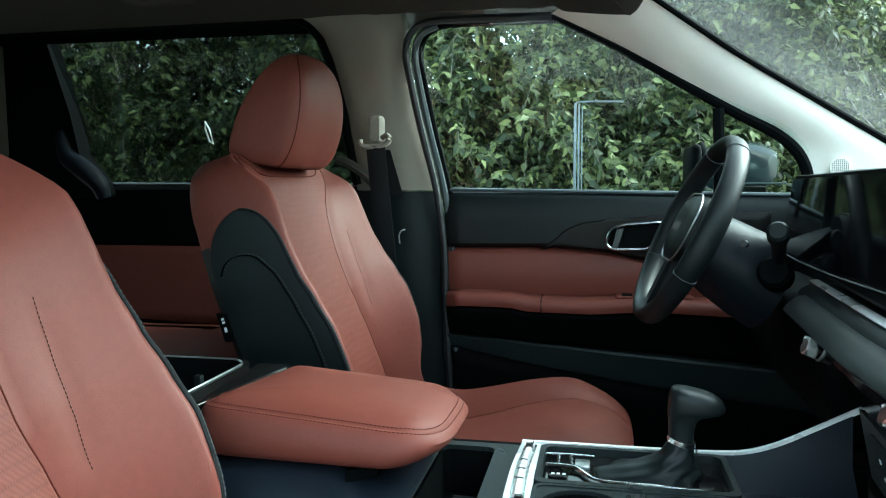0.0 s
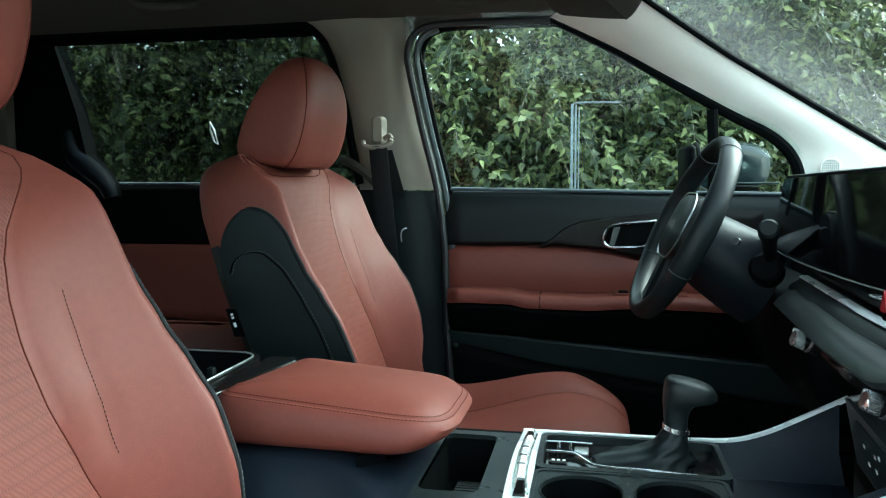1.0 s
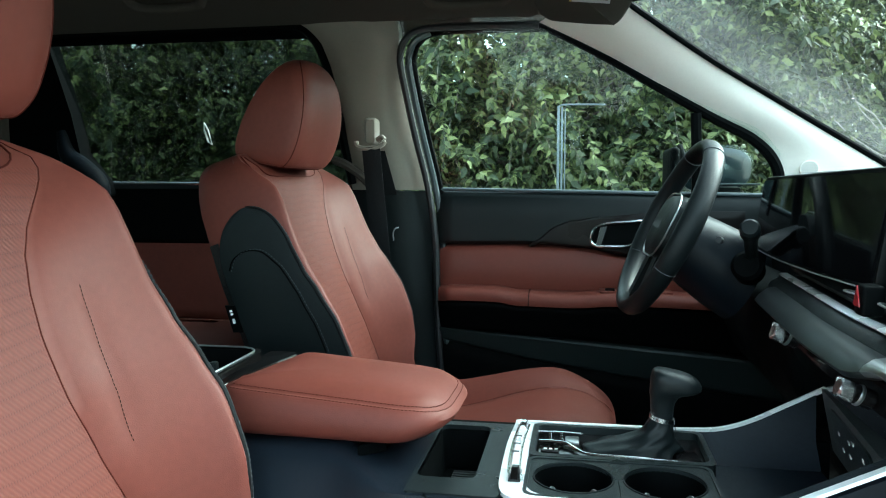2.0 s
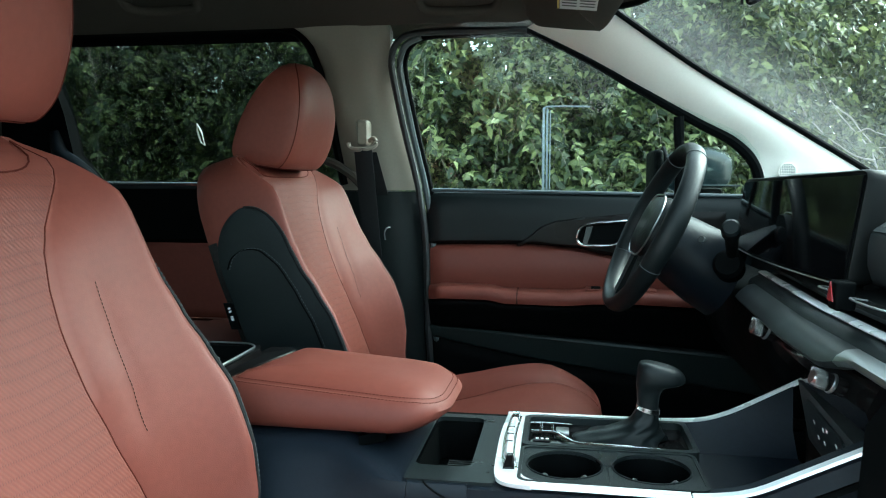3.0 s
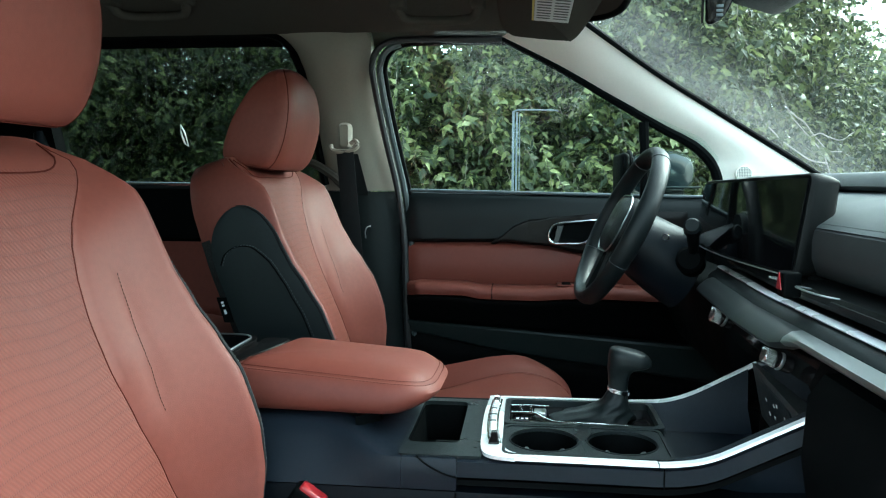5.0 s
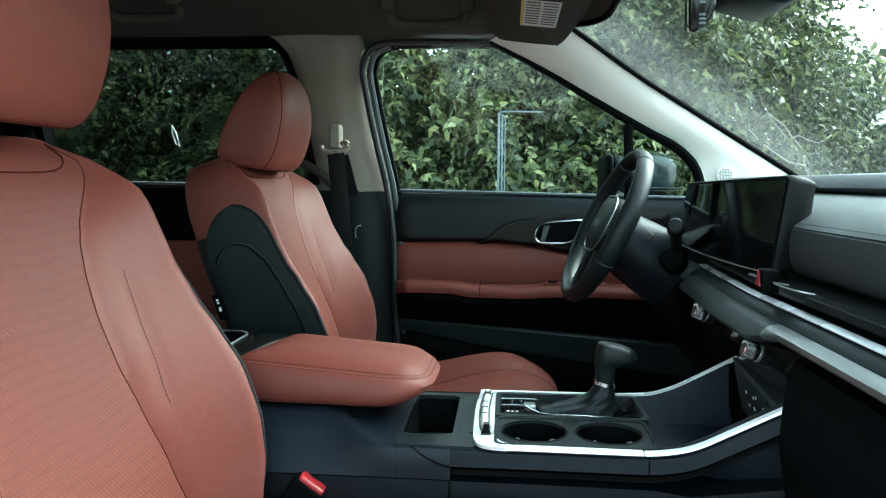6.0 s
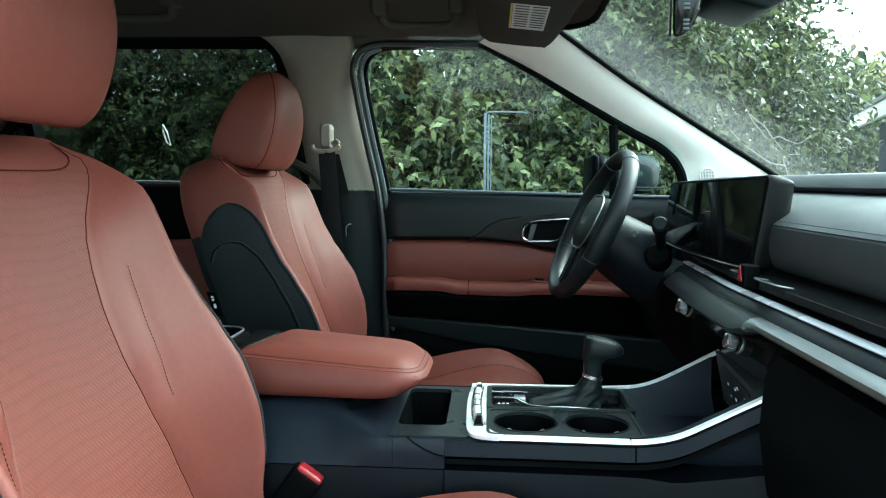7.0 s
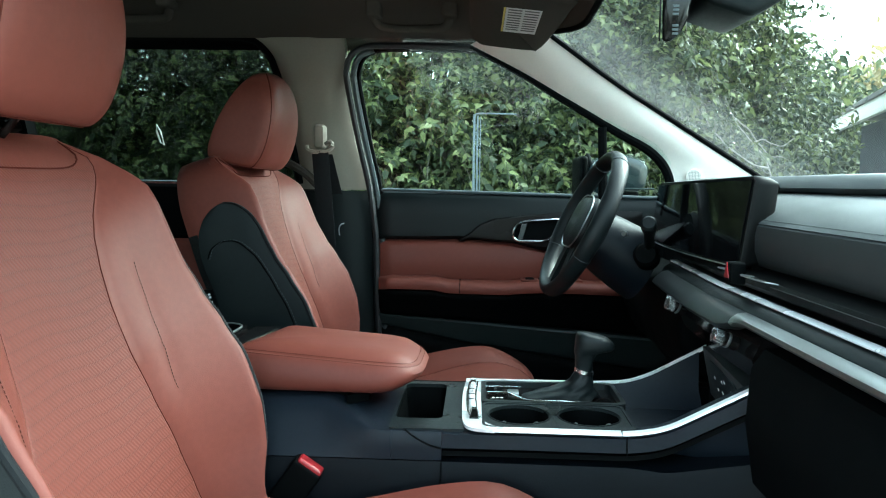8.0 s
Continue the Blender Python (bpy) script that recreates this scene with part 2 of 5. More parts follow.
def sheet(nu, nv, f, thick=None, bm=None):
    """A surface f(u, v), 0..1 each, made solid by moving a copy by the vector thick."""
    bm = bm or bmesh.new()
    front = [[Vector(f(i / (nu - 1), j / (nv - 1))) for j in range(nv)] for i in range(nu)]
    fv = [[bm.verts.new(p) for p in row] for row in front]
    for i in range(nu - 1):
        for j in range(nv - 1):
            bm.faces.new((fv[i][j], fv[i + 1][j], fv[i + 1][j + 1], fv[i][j + 1]))
    if thick is not None:
        th = Vector(thick)
        bv = [[bm.verts.new(p + th) for p in row] for row in front]
        for i in range(nu - 1):
            for j in range(nv - 1):
                bm.faces.new((bv[i][j], bv[i][j + 1], bv[i + 1][j + 1], bv[i + 1][j]))
        for i in range(nu - 1):
            bm.faces.new((fv[i][0], bv[i][0], bv[i + 1][0], fv[i + 1][0]))
            bm.faces.new((fv[i][-1], fv[i + 1][-1], bv[i + 1][-1], bv[i][-1]))
        for j in range(nv - 1):
            bm.faces.new((fv[0][j], fv[0][j + 1], bv[0][j + 1], bv[0][j]))
            bm.faces.new((fv[-1][j], bv[-1][j], bv[-1][j + 1], fv[-1][j + 1]))
    return bm


def tube(pts, r, n=10, closed=False, flat=1.0, up=(0, 0, 1), bm=None):
    """A tube along pts; r is a radius or a list of them; flat squeezes it along up."""
    pts = [Vector(p) for p in pts]
    rings, m = [], len(pts)
    for i, p in enumerate(pts):
        a = pts[(i - 1) % m] if closed or i else p
        b = pts[(i + 1) % m] if closed or i < m - 1 else p
        d = (b - a).normalized()
        side = d.cross(Vector(up))
        side = side.normalized() if side.length > 1e-4 else d.orthogonal().normalized()
        top = side.cross(d).normalized()
        rad = r[i] if isinstance(r, (list, tuple)) else r
        rings.append([p + side * (rad * math.cos(k * math.tau / n)) + top * (rad * flat * math.sin(k * math.tau / n)) for k in range(n)])
    if closed:
        rings.append(rings[0])
        bm = loft(rings, True, False, bm)
        bmesh.ops.remove_doubles(bm, verts=bm.verts[:], dist=1e-6)
        return bm
    return loft(rings, True, True, bm)


def box(x0, x1, y0, y1, z0, z1, bevel=0.0, seg=2, m=None):
    bm = bmesh.new()
    bmesh.ops.create_cube(bm, size=1.0)
    for v in bm.verts:
        v.co = Vector(((x0 + x1) / 2 + v.co.x * (x1 - x0), (y0 + y1) / 2 + v.co.y * (y1 - y0), (z0 + z1) / 2 + v.co.z * (z1 - z0)))
    if bevel:
        bmesh.ops.bevel(bm, geom=bm.edges[:], offset=bevel, segments=seg, affect="EDGES", profile=0.5)
    if m is not None:
        bm.transform(m)
    return bm


def prism(poly, axis, a, b, bevel=0.0, seg=2):
    """A polygon, given in the two other axes in order, pushed from a to b along an axis."""
    def put(p, h):
        q = list(p)
        q.insert("xyz".index(axis), h)
        return q
    bm = loft([[put(p, a) for p in poly], [put(p, b) for p in poly]])
    if bevel:
        bmesh.ops.bevel(bm, geom=bm.edges[:], offset=bevel, segments=seg, affect="EDGES", profile=0.5, clamp_overlap=True)
    return bm


def rounded(x0, x1, y0, y1, r, n=6):
    """Outline of a rectangle with round corners, counter-clockwise."""
    out = []
    for cx, cy, a0 in ((x1 - r, y1 - r, 0), (x0 + r, y1 - r, 90), (x0 + r, y0 + r, 180), (x1 - r, y0 + r, 270)):
        out += [(cx + r * math.cos(radians(a0 + 90 * k / n)), cy + r * math.sin(radians(a0 + 90 * k / n))) for k in range(n + 1)]
    return out


def inset(poly, d):
    n, out = len(poly), []
    for i in range(n):
        a, b, c = Vector(poly[i - 1]), Vector(poly[i]), Vector(poly[(i + 1) % n])
        t = (c - a).normalized()
        out.append((b.x - t.y * d, b.y + t.x * d))
    return out


def pillow(outline, profile, lift=lambda x, y: 0.0):
    """A cushion over a counter-clockwise outline; profile rows are (inset, z)."""
    rings = []
    for d, z in profile:
        ring = inset(outline, d)
        rings.append([(x, y, z + lift(x, y)) for x, y in ring])
    return loft(rings)


def disc_between(p, q, r, n=24, bevel=0.0):
    """A cylinder from p to q."""
    p, q = Vector(p), Vector(q)
    d = (q - p).normalized()
    a = d.orthogonal().normalized()
    b = d.cross(a)
    def ring(c, rad):
        return [c + (a * math.cos(k * math.tau / n) + b * math.sin(k * math.tau / n)) * rad for k in range(n)]
    if bevel:
        return loft([ring(p, r - bevel), ring(p + d * bevel, r), ring(q - d * bevel, r), ring(q, r - bevel)])
    return loft([ring(p, r), ring(q, r)])


def stitches(pts, length, gap, r, up):
    """Short thread bars along a line of points."""
    bm = bmesh.new()
    pts = [Vector(p) for p in pts]
    run, nxt = 0.0, 0.0
    for a, b in zip(pts, pts[1:]):
        d = (b - a).length
        w = (b - a).normalized()
        side = w.cross(Vector(up)).normalized()
        top = side.cross(w).normalized()
        while nxt < run + d:
            p = a + w * (nxt - run)
            q = p + w * length
            quad = [side * r + top * -r, side * r + top * r, side * -r + top * r, side * -r + top * -r]
            loft([[p + k * 0.6 for k in quad], [(p + q) / 2 + k for k in quad], [q + k * 0.6 for k in quad]], bm=bm)
            nxt += length + gap
        run += d
    return bm


# ---- seats ----
WIDTH = [(0, 0.225), (0.08, 0.245), (0.2, 0.252), (0.3, 0.248), (0.38, 0.240), (0.44, 0.232), (0.48, 0.225), (0.505, 0.216), (0.525, 0.200), (0.54, 0.178)]
BOLSTER = [(0, 0.080), (0.07, 0.100), (0.12, 0.107), (0.19, 0.104), (0.25, 0.090), (0.30, 0.075), (0.35, 0.065), (0.39, 0.062), (0.43, 0.060), (0.455, 0.055), (0.475, 0.042), (0.495, 0.024), (0.515, 0.010), (0.535, 0.003), (0.58, 0.0)]
INSERT = [(0, 0.176), (0.05, 0.164), (0.11, 0.149), (0.19, 0.127), (0.26, 0.112), (0.32, 0.107), (0.36, 0.110), (0.40, 0.119), (0.43, 0.134), (0.46, 0.157), (0.485, 0.180), (0.505, 0.192), (0.54, 0.165)]
FRONT = [(0, 0.0), (0.15, 0.004), (0.3, 0.0), (0.47, 0.0), (0.51, -0.008), (0.54, -0.030)]
DEPTH = [(0, 0.10), (0.2, 0.105), (0.35, 0.116), (0.45, 0.120), (0.53, 0.114), (0.58, 0.10)]
BACK_TOP, BACK_LOW = 0.54, -0.06
CREASE = 0.158


def half_section(t):
    """Half outline of the backrest at height t: (across, forward), from the middle to the rear corner."""
    w, b, i, f, dp = lerp(WIDTH, t), lerp(BOLSTER, t), lerp(INSERT, t), lerp(FRONT, t), lerp(DEPTH, t)
    pts = [(i * k / 8, f + 0.004 * (k / 8) ** 2) for k in range(8)]
    pts += [(i - 0.003, f + 0.0036), (i, f + 0.0030)]
    crease = math.exp(-((t - 0.268) / 0.088) ** 4)
    span = w - i
    for k in range(1, 18):
        q = k / 17
        x = i + span * (1 - (1 - q) ** 1.25)
        v = (x - i) / span
        y = f + b * v ** 1.35 + min(0.012, 0.35 * span) * (1 - math.exp(-(x - i) / 0.008)) * (1 - v) * min(1.0, max(0.25, (0.52 - t) / 0.12))
        edge = max(0.0, (v - 0.86) / 0.14)
        y -= min(0.018, 0.004 + 0.5 * b) * edge ** 2.5
        d = (x - CREASE) / 0.010
        y -= 0.0036 * crease * math.exp(-d * d)
        pts.append((x, y))
    pts += [(w + 0.004, f + b * 0.4 - 0.01), (w + 0.004, -0.03), (w + 0.001, -dp * 0.75), (w - 0.014, -dp * 0.97), (w * 0.5, -dp - 0.006), (0.0, -dp - 0.008)]
    return pts


SEAM, EDGE = 9, 26   # columns of the insert's seam and of the bolster's edge


def make_seat(name, place, recline, side, label, rest_shift, cushion_shift):
    """A front seat at the pivot place. side: +1 when its inboard flank looks towards -y."""
    seat = thing(name, place, label, "car seat", "front seats")
    base = Vector(place)
    c, s = math.cos(radians(recline)), math.sin(radians(recline))

    def at(across, fwd, t):
        return base + Vector((fwd * c - t * s, across * -side, fwd * s + t * c))

    ts = [BACK_LOW + (BACK_TOP - BACK_LOW) * k / 44 for k in range(45)]
    ring = []
    for t in ts:
        h = half_section(t)
        ring.append(h)
    top_rows = [(0.96, 0.5445), (0.88, 0.5475), (0.70, 0.549), (0.4, 0.549)]
    for k, t in top_rows:
        h = half_section(BACK_TOP)
        ring.append([(x * k, -0.06 + (y + 0.06) * k) for x, y in h])
        ts.append(t)

    def patch(cols, rows, mat, pname, parent, both=(1, -1), off=0.0, uv=False, plabel=""):
        bm = bmesh.new()
        layer = bm.loops.layers.uv.new("UVMap") if uv else None
        for sg in both:
            grid = []
            for r in rows:
                grid.append([(bm.verts.new(at(ring[r][k][0] * sg + off * sg, ring[r][k][1], ts[r])), ring[r][k][0] * sg, ts[r]) for k in cols])
            for a, b in zip(grid, grid[1:]):
                for p, q, r2, s2 in zip(a, a[1:], b[1:], b):
                    fc = bm.faces.new((p[0], q[0], r2[0], s2[0]))
                    if uv:
                        for lp, src in zip(fc.loops, (p, q, r2, s2)):
                            lp[layer].uv = (src[1], src[2])
        bmesh.ops.remove_doubles(bm, verts=bm.verts[:], dist=1e-5)
        return part(pname, bm, mat, parent, plabel, 50)

    rows = list(range(len(ts)))
    split = 41
    last = len(ring[0])
    back = patch(range(SEAM - 1, last), rows, leather, "backrest", seat)
    patch(range(last - 4, last), rows[:34], black_plastic, "back_shell", seat, off=0.003, plabel="black moulded back shell")
    patch(range(0, SEAM), rows[:split + 1], perforated, "seat_insert", back, uv=True, plabel="red-brown perforated leather insert with slanting dashes")
    patch(range(0, SEAM), rows[split:], leather, "top_pad", back)
    for sg in (1, -1):
        seam = [at(sg * (ring[r][SEAM][0] + 0.0005), ring[r][SEAM][1] + 0.0004, ts[r]) for r in range(45)]
        part("seam", tube(seam, 0.0008, 6), thread_red, back)
    pad_line = []
    for k in range(-14, 15):
        q = 0.160 * math.sin(k / 14 * math.pi / 2)
        t = 0.494 + 0.044 * (1 - math.cos(k / 14 * math.pi / 2)) ** 3
        pad_line.append(at(q, lerp(FRONT, t) + 0.004 * (q / 0.13) ** 2 + 0.0006, t))
    part("seam", tube(pad_line, 0.0011, 6), thread_red, back)
    # black flank panels with their arched top
    for sg, nm in ((1, "side_panel"), (-1, "side_panel")):
        pts = []
        n_t = 48
        for j in range(n_t + 1):
            f = 1 - (1 - j / n_t) ** 1.8
            t = BACK_LOW + (0.438 - BACK_LOW) * f
            h = half_section(t)
            w = h[EDGE][0]
            n1, n0 = h[EDGE][1] - 0.002, -lerp(DEPTH, t) * 0.80
            arch = max(0.0, 1 - max(0, (f - 0.80) / 0.20) ** 2.2) ** 0.55
            mid = n0 * 0.45 + n1 * 0.55
            pts.append([(sg * (w + 0.0085 - 0.0035 * abs(2 * k / 10 - 1) ** 4), mid + ((n0 + (n1 - n0) * k / 10) - mid) * max(arch, 0.02), t) for k in range(11)])
        bm = loft([[at(*p) for p in row] for row in pts], closed=False)
        panel = part(nm, bm, dark_leather, seat, "black leather flank panel with stitched arch")
        piping = [at(row[10][0] - sg * 0.001, row[10][1] + 0.0025, row[10][2]) for row in pts]
        part("piping", tube(piping, [0.0046 - 0.0028 * max(0.0, (j / n_t - 0.45) / 0.55) for j in range(n_t + 1)], 8), webbing, panel, "black leather piping")
        if sg > 0:
            part("stitching", stitches([p + Vector((0.004 * c, 0, 0.004 * s)) + Vector((0, -side * sg * 0.001, 0)) for p in piping], 0.0035, 0.003, 0.0006, (0, -side * sg, 0)), thread_grey, panel)
        def on(j, k, d=0.0012):
            return at(pts[j][k][0] + sg * d, pts[j][k][1], pts[j][k][2])
        seam = [on(j, 8) for j in range(0, 25)]
        seam += curve_points([on(25, 8), on(28, 7), on(30, 6), on(31, 4), on(30, 2), on(28, 1)], 18)[1:]
        part("seam", tube(seam, 0.0015, 6), deep_plastic, panel)
        part("stitching", stitches([p + Vector((0.005, -side * sg * 0.001, 0.002)) for p in seam], 0.0035, 0.003, 0.0006, (0, -side * sg, 0)), thread_grey, panel)
        if sg > 0:
            tag = part("airbag_tag", loft([[at(sg * (lerp(WIDTH, 0.2) + d), n, t) for n, t in ((-0.105, 0.225), (-0.088, 0.220), (-0.088, 0.272), (-0.105, 0.277))] for d in (0.002, 0.0075)]), deep_plastic, seat, "small black tag with white marks")
            for t0, t1 in ((0.256, 0.260), (0.262, 0.266), (0.240, 0.249)):
                part("mark", loft([[at(sg * (lerp(WIDTH, 0.2) + d), n, t) for n, t in ((-0.099, t0), (-0.094, t0), (-0.094, t1), (-0.099, t1))] for d in (0.0072, 0.0079)]), white_print, tag)
    # stitched creases on the bolsters
    for sg in (1, -1):
        pts = []
        for k in range(20):
            t = 0.185 + 0.176 * k / 19
            h = half_section(t)
            i, w = lerp(INSERT, t), lerp(WIDTH, t)
            x = CREASE
            y = min(zip(h[SEAM:EDGE], h[SEAM + 1:EDGE + 1]), key=lambda ab: abs(ab[0][0] - x))
            (xa, ya), (xb, yb) = y
            pts.append(at(sg * x, ya + (yb - ya) * (x - xa) / (xb - xa + 1e-9) + 0.0012, t))
        part("stitching", stitches(pts, 0.0034, 0.0014, 0.0004, (1, 0, 0.3)), thread_dark, back)
    # headrest, a wedge that leans forward
    r0 = BACK_TOP + 0.03
    rings = []
    for z, xr, xf, w in ((1.190, -0.066, 0.026, 0.114), (1.195, -0.078, 0.040, 0.123), (1.216, -0.080, 0.057, 0.128), (1.246, -0.073, 0.070, 0.129), (1.28, -0.061, 0.079, 0.129), (1.315, -0.045, 0.083, 0.126),
                         (1.35, -0.026, 0.081, 0.119), (1.378, -0.006, 0.074, 0.106), (1.398, 0.012, 0.063, 0.084), (1.407, 0.026, 0.052, 0.052)):
        dx, dz = rest_shift
        m = (xr + xf) / 2
        half = [(0, xf), (w * 0.45, xf - 0.002), (w * 0.76, xf - 0.007), (w * 0.92, xf - 0.016), (w * 0.99, xf - 0.032), (w, m), (w * 0.99, xr + 0.016), (w * 0.92, xr + 0.004), (w * 0.45, xr), (0, xr - 0.001)]
        row = [(x + dx, base.y + y * -side, z + dz - 0.16 * x * (1.42 - z) / 0.22) for y, x in half]
        row += [(x + dx, base.y + y * side, z + dz - 0.16 * x * (1.42 - z) / 0.22) for y, x in half[-2:0:-1]]
        rings.append(row)
    smooth = []
    for k in range(len(rings[0])):
        smooth.append(curve_points([r[k] for r in rings], 34))
    rings = [[smooth[k][j] for k in range(len(smooth))] for j in range(34)]
    loop = [curve_points(r + r[:1], 55)[:-1] for r in rings]
    seams = [[r[3] for r in rings], [r[15] for r in rings]]
    rings = loop
    head = part("headrest", loft(rings), leather, seat)
    for line in seams:
        part("seam", tube(line[1:-1], 0.0012, 6), thread_red, head)
    part("welt", tube(rings[1], 0.002, 6, True), thread_red, head)
    for sg in (1, -1):
        part("headrest_post", disc_between(at(sg * 0.055, -0.05, 0.53), Vector((rest_shift[0] - 0.005, base.y + sg * 0.055, 1.23 + rest_shift[1])), 0.006), gloss_black, seat)
    part("headrest_guide", box(-0.03, 0.03, -0.09, 0.09, -0.006, 0.006, 0.004, 2, Matrix.Translation(at(0, -0.05, 0.553)) @ pose(0, 0, 0, 0, -recline, 0)), deep_plastic, seat)
    # cushion
    yc = base.y
    rings = []
    bx, zc = base.x + cushion_shift[0], base.z + cushion_shift[1]
    for x, up, out in ((0.0, -0.10, 0.8), (0.02, -0.06, 0.93), (0.07, -0.05, 0.97), (0.14, -0.058, 0.99), (0.22, -0.040, 1), (0.31, -0.012, 1), (0.39, 0.004, 0.99), (0.45, -0.004, 0.97), (0.495, -0.026, 0.93), (0.518, -0.056, 0.86), (0.525, -0.105, 0.8)):
        w = 0.255 * out
        b = lerp([(0, 0.055), (0.15, 0.05), (0.35, 0.035), (0.49, 0.01)], x)
        half = [(0, 0.0), (0.09, 0.002), (0.13, 0.004), (0.145, 0.003), (0.16, 0.008 + b * 0.2), (0.195, b * 0.78), (0.22, b), (0.243, b - 0.012), (0.255, b - 0.04), (0.25, -0.07), (0.24, -0.13)]
        rings.append([(bx + x, yc + k * w / 0.255, zc + up + z) for k, z in half] + [(bx + x, yc - k * w / 0.255, zc + up + z) for k, z in half[::-1][:-1]])
    cols = [curve_points([r[k] for r in rings], 30) for k in range(len(rings[0]))]
    rings = [[cl[j] for cl in cols] for j in range(30)]
    cushion = part("cushion", loft(rings), leather, seat)
    for k in (3, len(rings[0]) - 3):
        part("seam", tube([r[k] for r in rings[3:-4]], 0.0010, 6), thread_red, cushion)
    skirt = rounded(base.x - 0.02, base.x + 0.46, yc - 0.245, yc + 0.245, 0.03)
    part("seat_skirt", pillow(skirt, [(0.02, 0.44), (0.0, 0.47), (0.0, 0.60), (0.015, 0.635)]), deep_plastic, seat, "black plastic seat base cover")
    part("piping", tube([(r[9][0], r[9][1], r[9][2]) for r in rings[2:-2]], 0.003, 6), seal_grey, cushion)
    return seat


make_seat("driver_seat", (0.145, 0.475, 0.70), 17.5, 1, "red-brown leather front seat with black flanks", (0.0, 0.0), (0.022, -0.010))
make_seat("passenger_seat", (0.165, -0.505, 0.70), 17.5, -1, "red-brown leather front seat with raised headrest and black flanks", (0.028, 0.034), (0.0, 0.012))


# ---- setting: ground, car floor, roof, pillars ----
def roof_z(x, y):
    return 1.615 - 0.075 * (abs(y) / 0.8) ** 3 - 0.10 * max(0.0, (x - 0.40) / 0.34) ** 2


def roof_front(y):
    """Where the headliner meets the windshield; the corners are drawn back in a curve."""
    return 0.75 - 0.115 * max(0.0, (abs(y) - 0.30) / 0.30) ** 2


def roof_skin(u, v):
    y = -0.765 + 1.53 * v
    x = -1.9 + (1.9 + roof_front(y)) * u
    return (x, y, roof_z(x, y))


whole("floor", box(-1.9, 1.25, -0.86, 0.9, 0.36, 0.40, 0.004), carpet, "black carpet floor of the car", "floor", kind="structure")
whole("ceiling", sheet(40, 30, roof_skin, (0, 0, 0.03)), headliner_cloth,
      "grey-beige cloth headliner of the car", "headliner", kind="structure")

header = [(roof_front(y) + 0.002, y, roof_z(roof_front(y), y) - 0.002) for y in [-0.66 + 0.033 * k for k in range(41)]]
whole("header_seal", tube(header, 0.007, 8), deep_plastic, "black seal along the top of the windshield", "seal", kind="structure")

# side rail of the roof over the windows
def rail(u, v):
    x = -1.9 + 2.46 * u
    a = v * math.pi / 2
    return (x, 0.76 + 0.075 * math.sin(a), 1.525 + 0.035 * math.cos(a) + 0.012 * (1 - u))


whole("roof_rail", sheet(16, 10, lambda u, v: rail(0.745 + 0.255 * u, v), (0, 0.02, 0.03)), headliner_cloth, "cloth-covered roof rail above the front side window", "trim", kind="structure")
whole("roof_rail_rear", sheet(24, 10, lambda u, v: rail(0.744 * u, v), (0, 0.02, 0.03)), deep_plastic, "black upper frame of the rear side window", "trim", kind="structure")

# driver-side A-pillar between side window and windshield
LOW = [(0.5, 0.795, 1.538), (0.65, 0.815, 1.465), (0.79, 0.835, 1.387), (0.93, 0.858, 1.314), (1.022, 0.872, 1.267), (1.078, 0.881, 1.205), (1.093, 0.886, 1.09)]
UPP = [(0.663, 0.66, 1.567), (0.75, 0.715, 1.517), (0.897, 0.785, 1.431), (1.033, 0.835, 1.357), (1.169, 0.862, 1.278), (1.313, 0.88, 1.192), (1.412, 0.89, 1.128)]
low_c, upp_c = curve_points(LOW, 40), curve_points(UPP, 40)


def a_pillar(u, v):
    k = min(int(u * 39 + 0.5), 39)
    a, b = low_c[k], upp_c[k]
    p = a.lerp(b, v)
    p.y = a.y + (b.y - a.y) * v
    return p + Vector((-0.006, -0.016, 0.006)) * math.sin(math.pi * v)


pillar_a = whole("pillar_a", sheet(40, 16, a_pillar, (0.03, 0.03, 0.0)), lit_beige, "beige moulded trim of the front pillar, brightened as lit", "pillar trim", kind="structure")
whole("windshield_seal", tube([p + Vector((0.002, -0.002, 0.004)) for p in upp_c], 0.0075, 8), deep_plastic, "black edge seal of the windshield", "seal", kind="structure")

# B-pillar: beige above, black below
def b_front(z):
    return lerp([(0.40, 0.27), (0.75, 0.235), (1.0, 0.222), (1.135, 0.205), (1.30, 0.168), (1.42, 0.150), (1.52, 0.155)], z)


def b_pillar(z0, z1, y_in, depth):
    def f(u, v):
        z = z0 + (z1 - z0) * u
        x1 = b_front(z)
        x0 = lerp([(0.4, -0.05), (1.13, 0.004), (1.3, -0.012), (1.45, -0.026), (1.50, -0.040), (1.53, -0.066), (1.55, -0.105), (1.57, -0.15)], z)
        x = x0 + (x1 - x0) * v
        y = lerp([(0.4, 0.86), (1.13, 0.865), (1.30, 0.83), (1.52, 0.765)], z) + y_in
        roll = 0.030 * max(0, (v - 0.62) / 0.38) ** 2 + 0.02 * max(0, (0.25 - v) / 0.25) ** 2
        return (x, y + roll - 0.006 * math.sin(math.pi * v), z)
    return sheet(24, 14, f, (0, depth, 0))


whole("pillar_b_upper", b_pillar(1.137, 1.56, 0.0, 0.035), shaded_beige, "beige moulded trim of the middle pillar", "pillar trim", kind="structure")
whole("pillar_b_lower", b_pillar(0.42, 1.134, 0.004, 0.035), pillar_black, "black plastic lower trim of the middle pillar", "pillar trim", kind="structure")

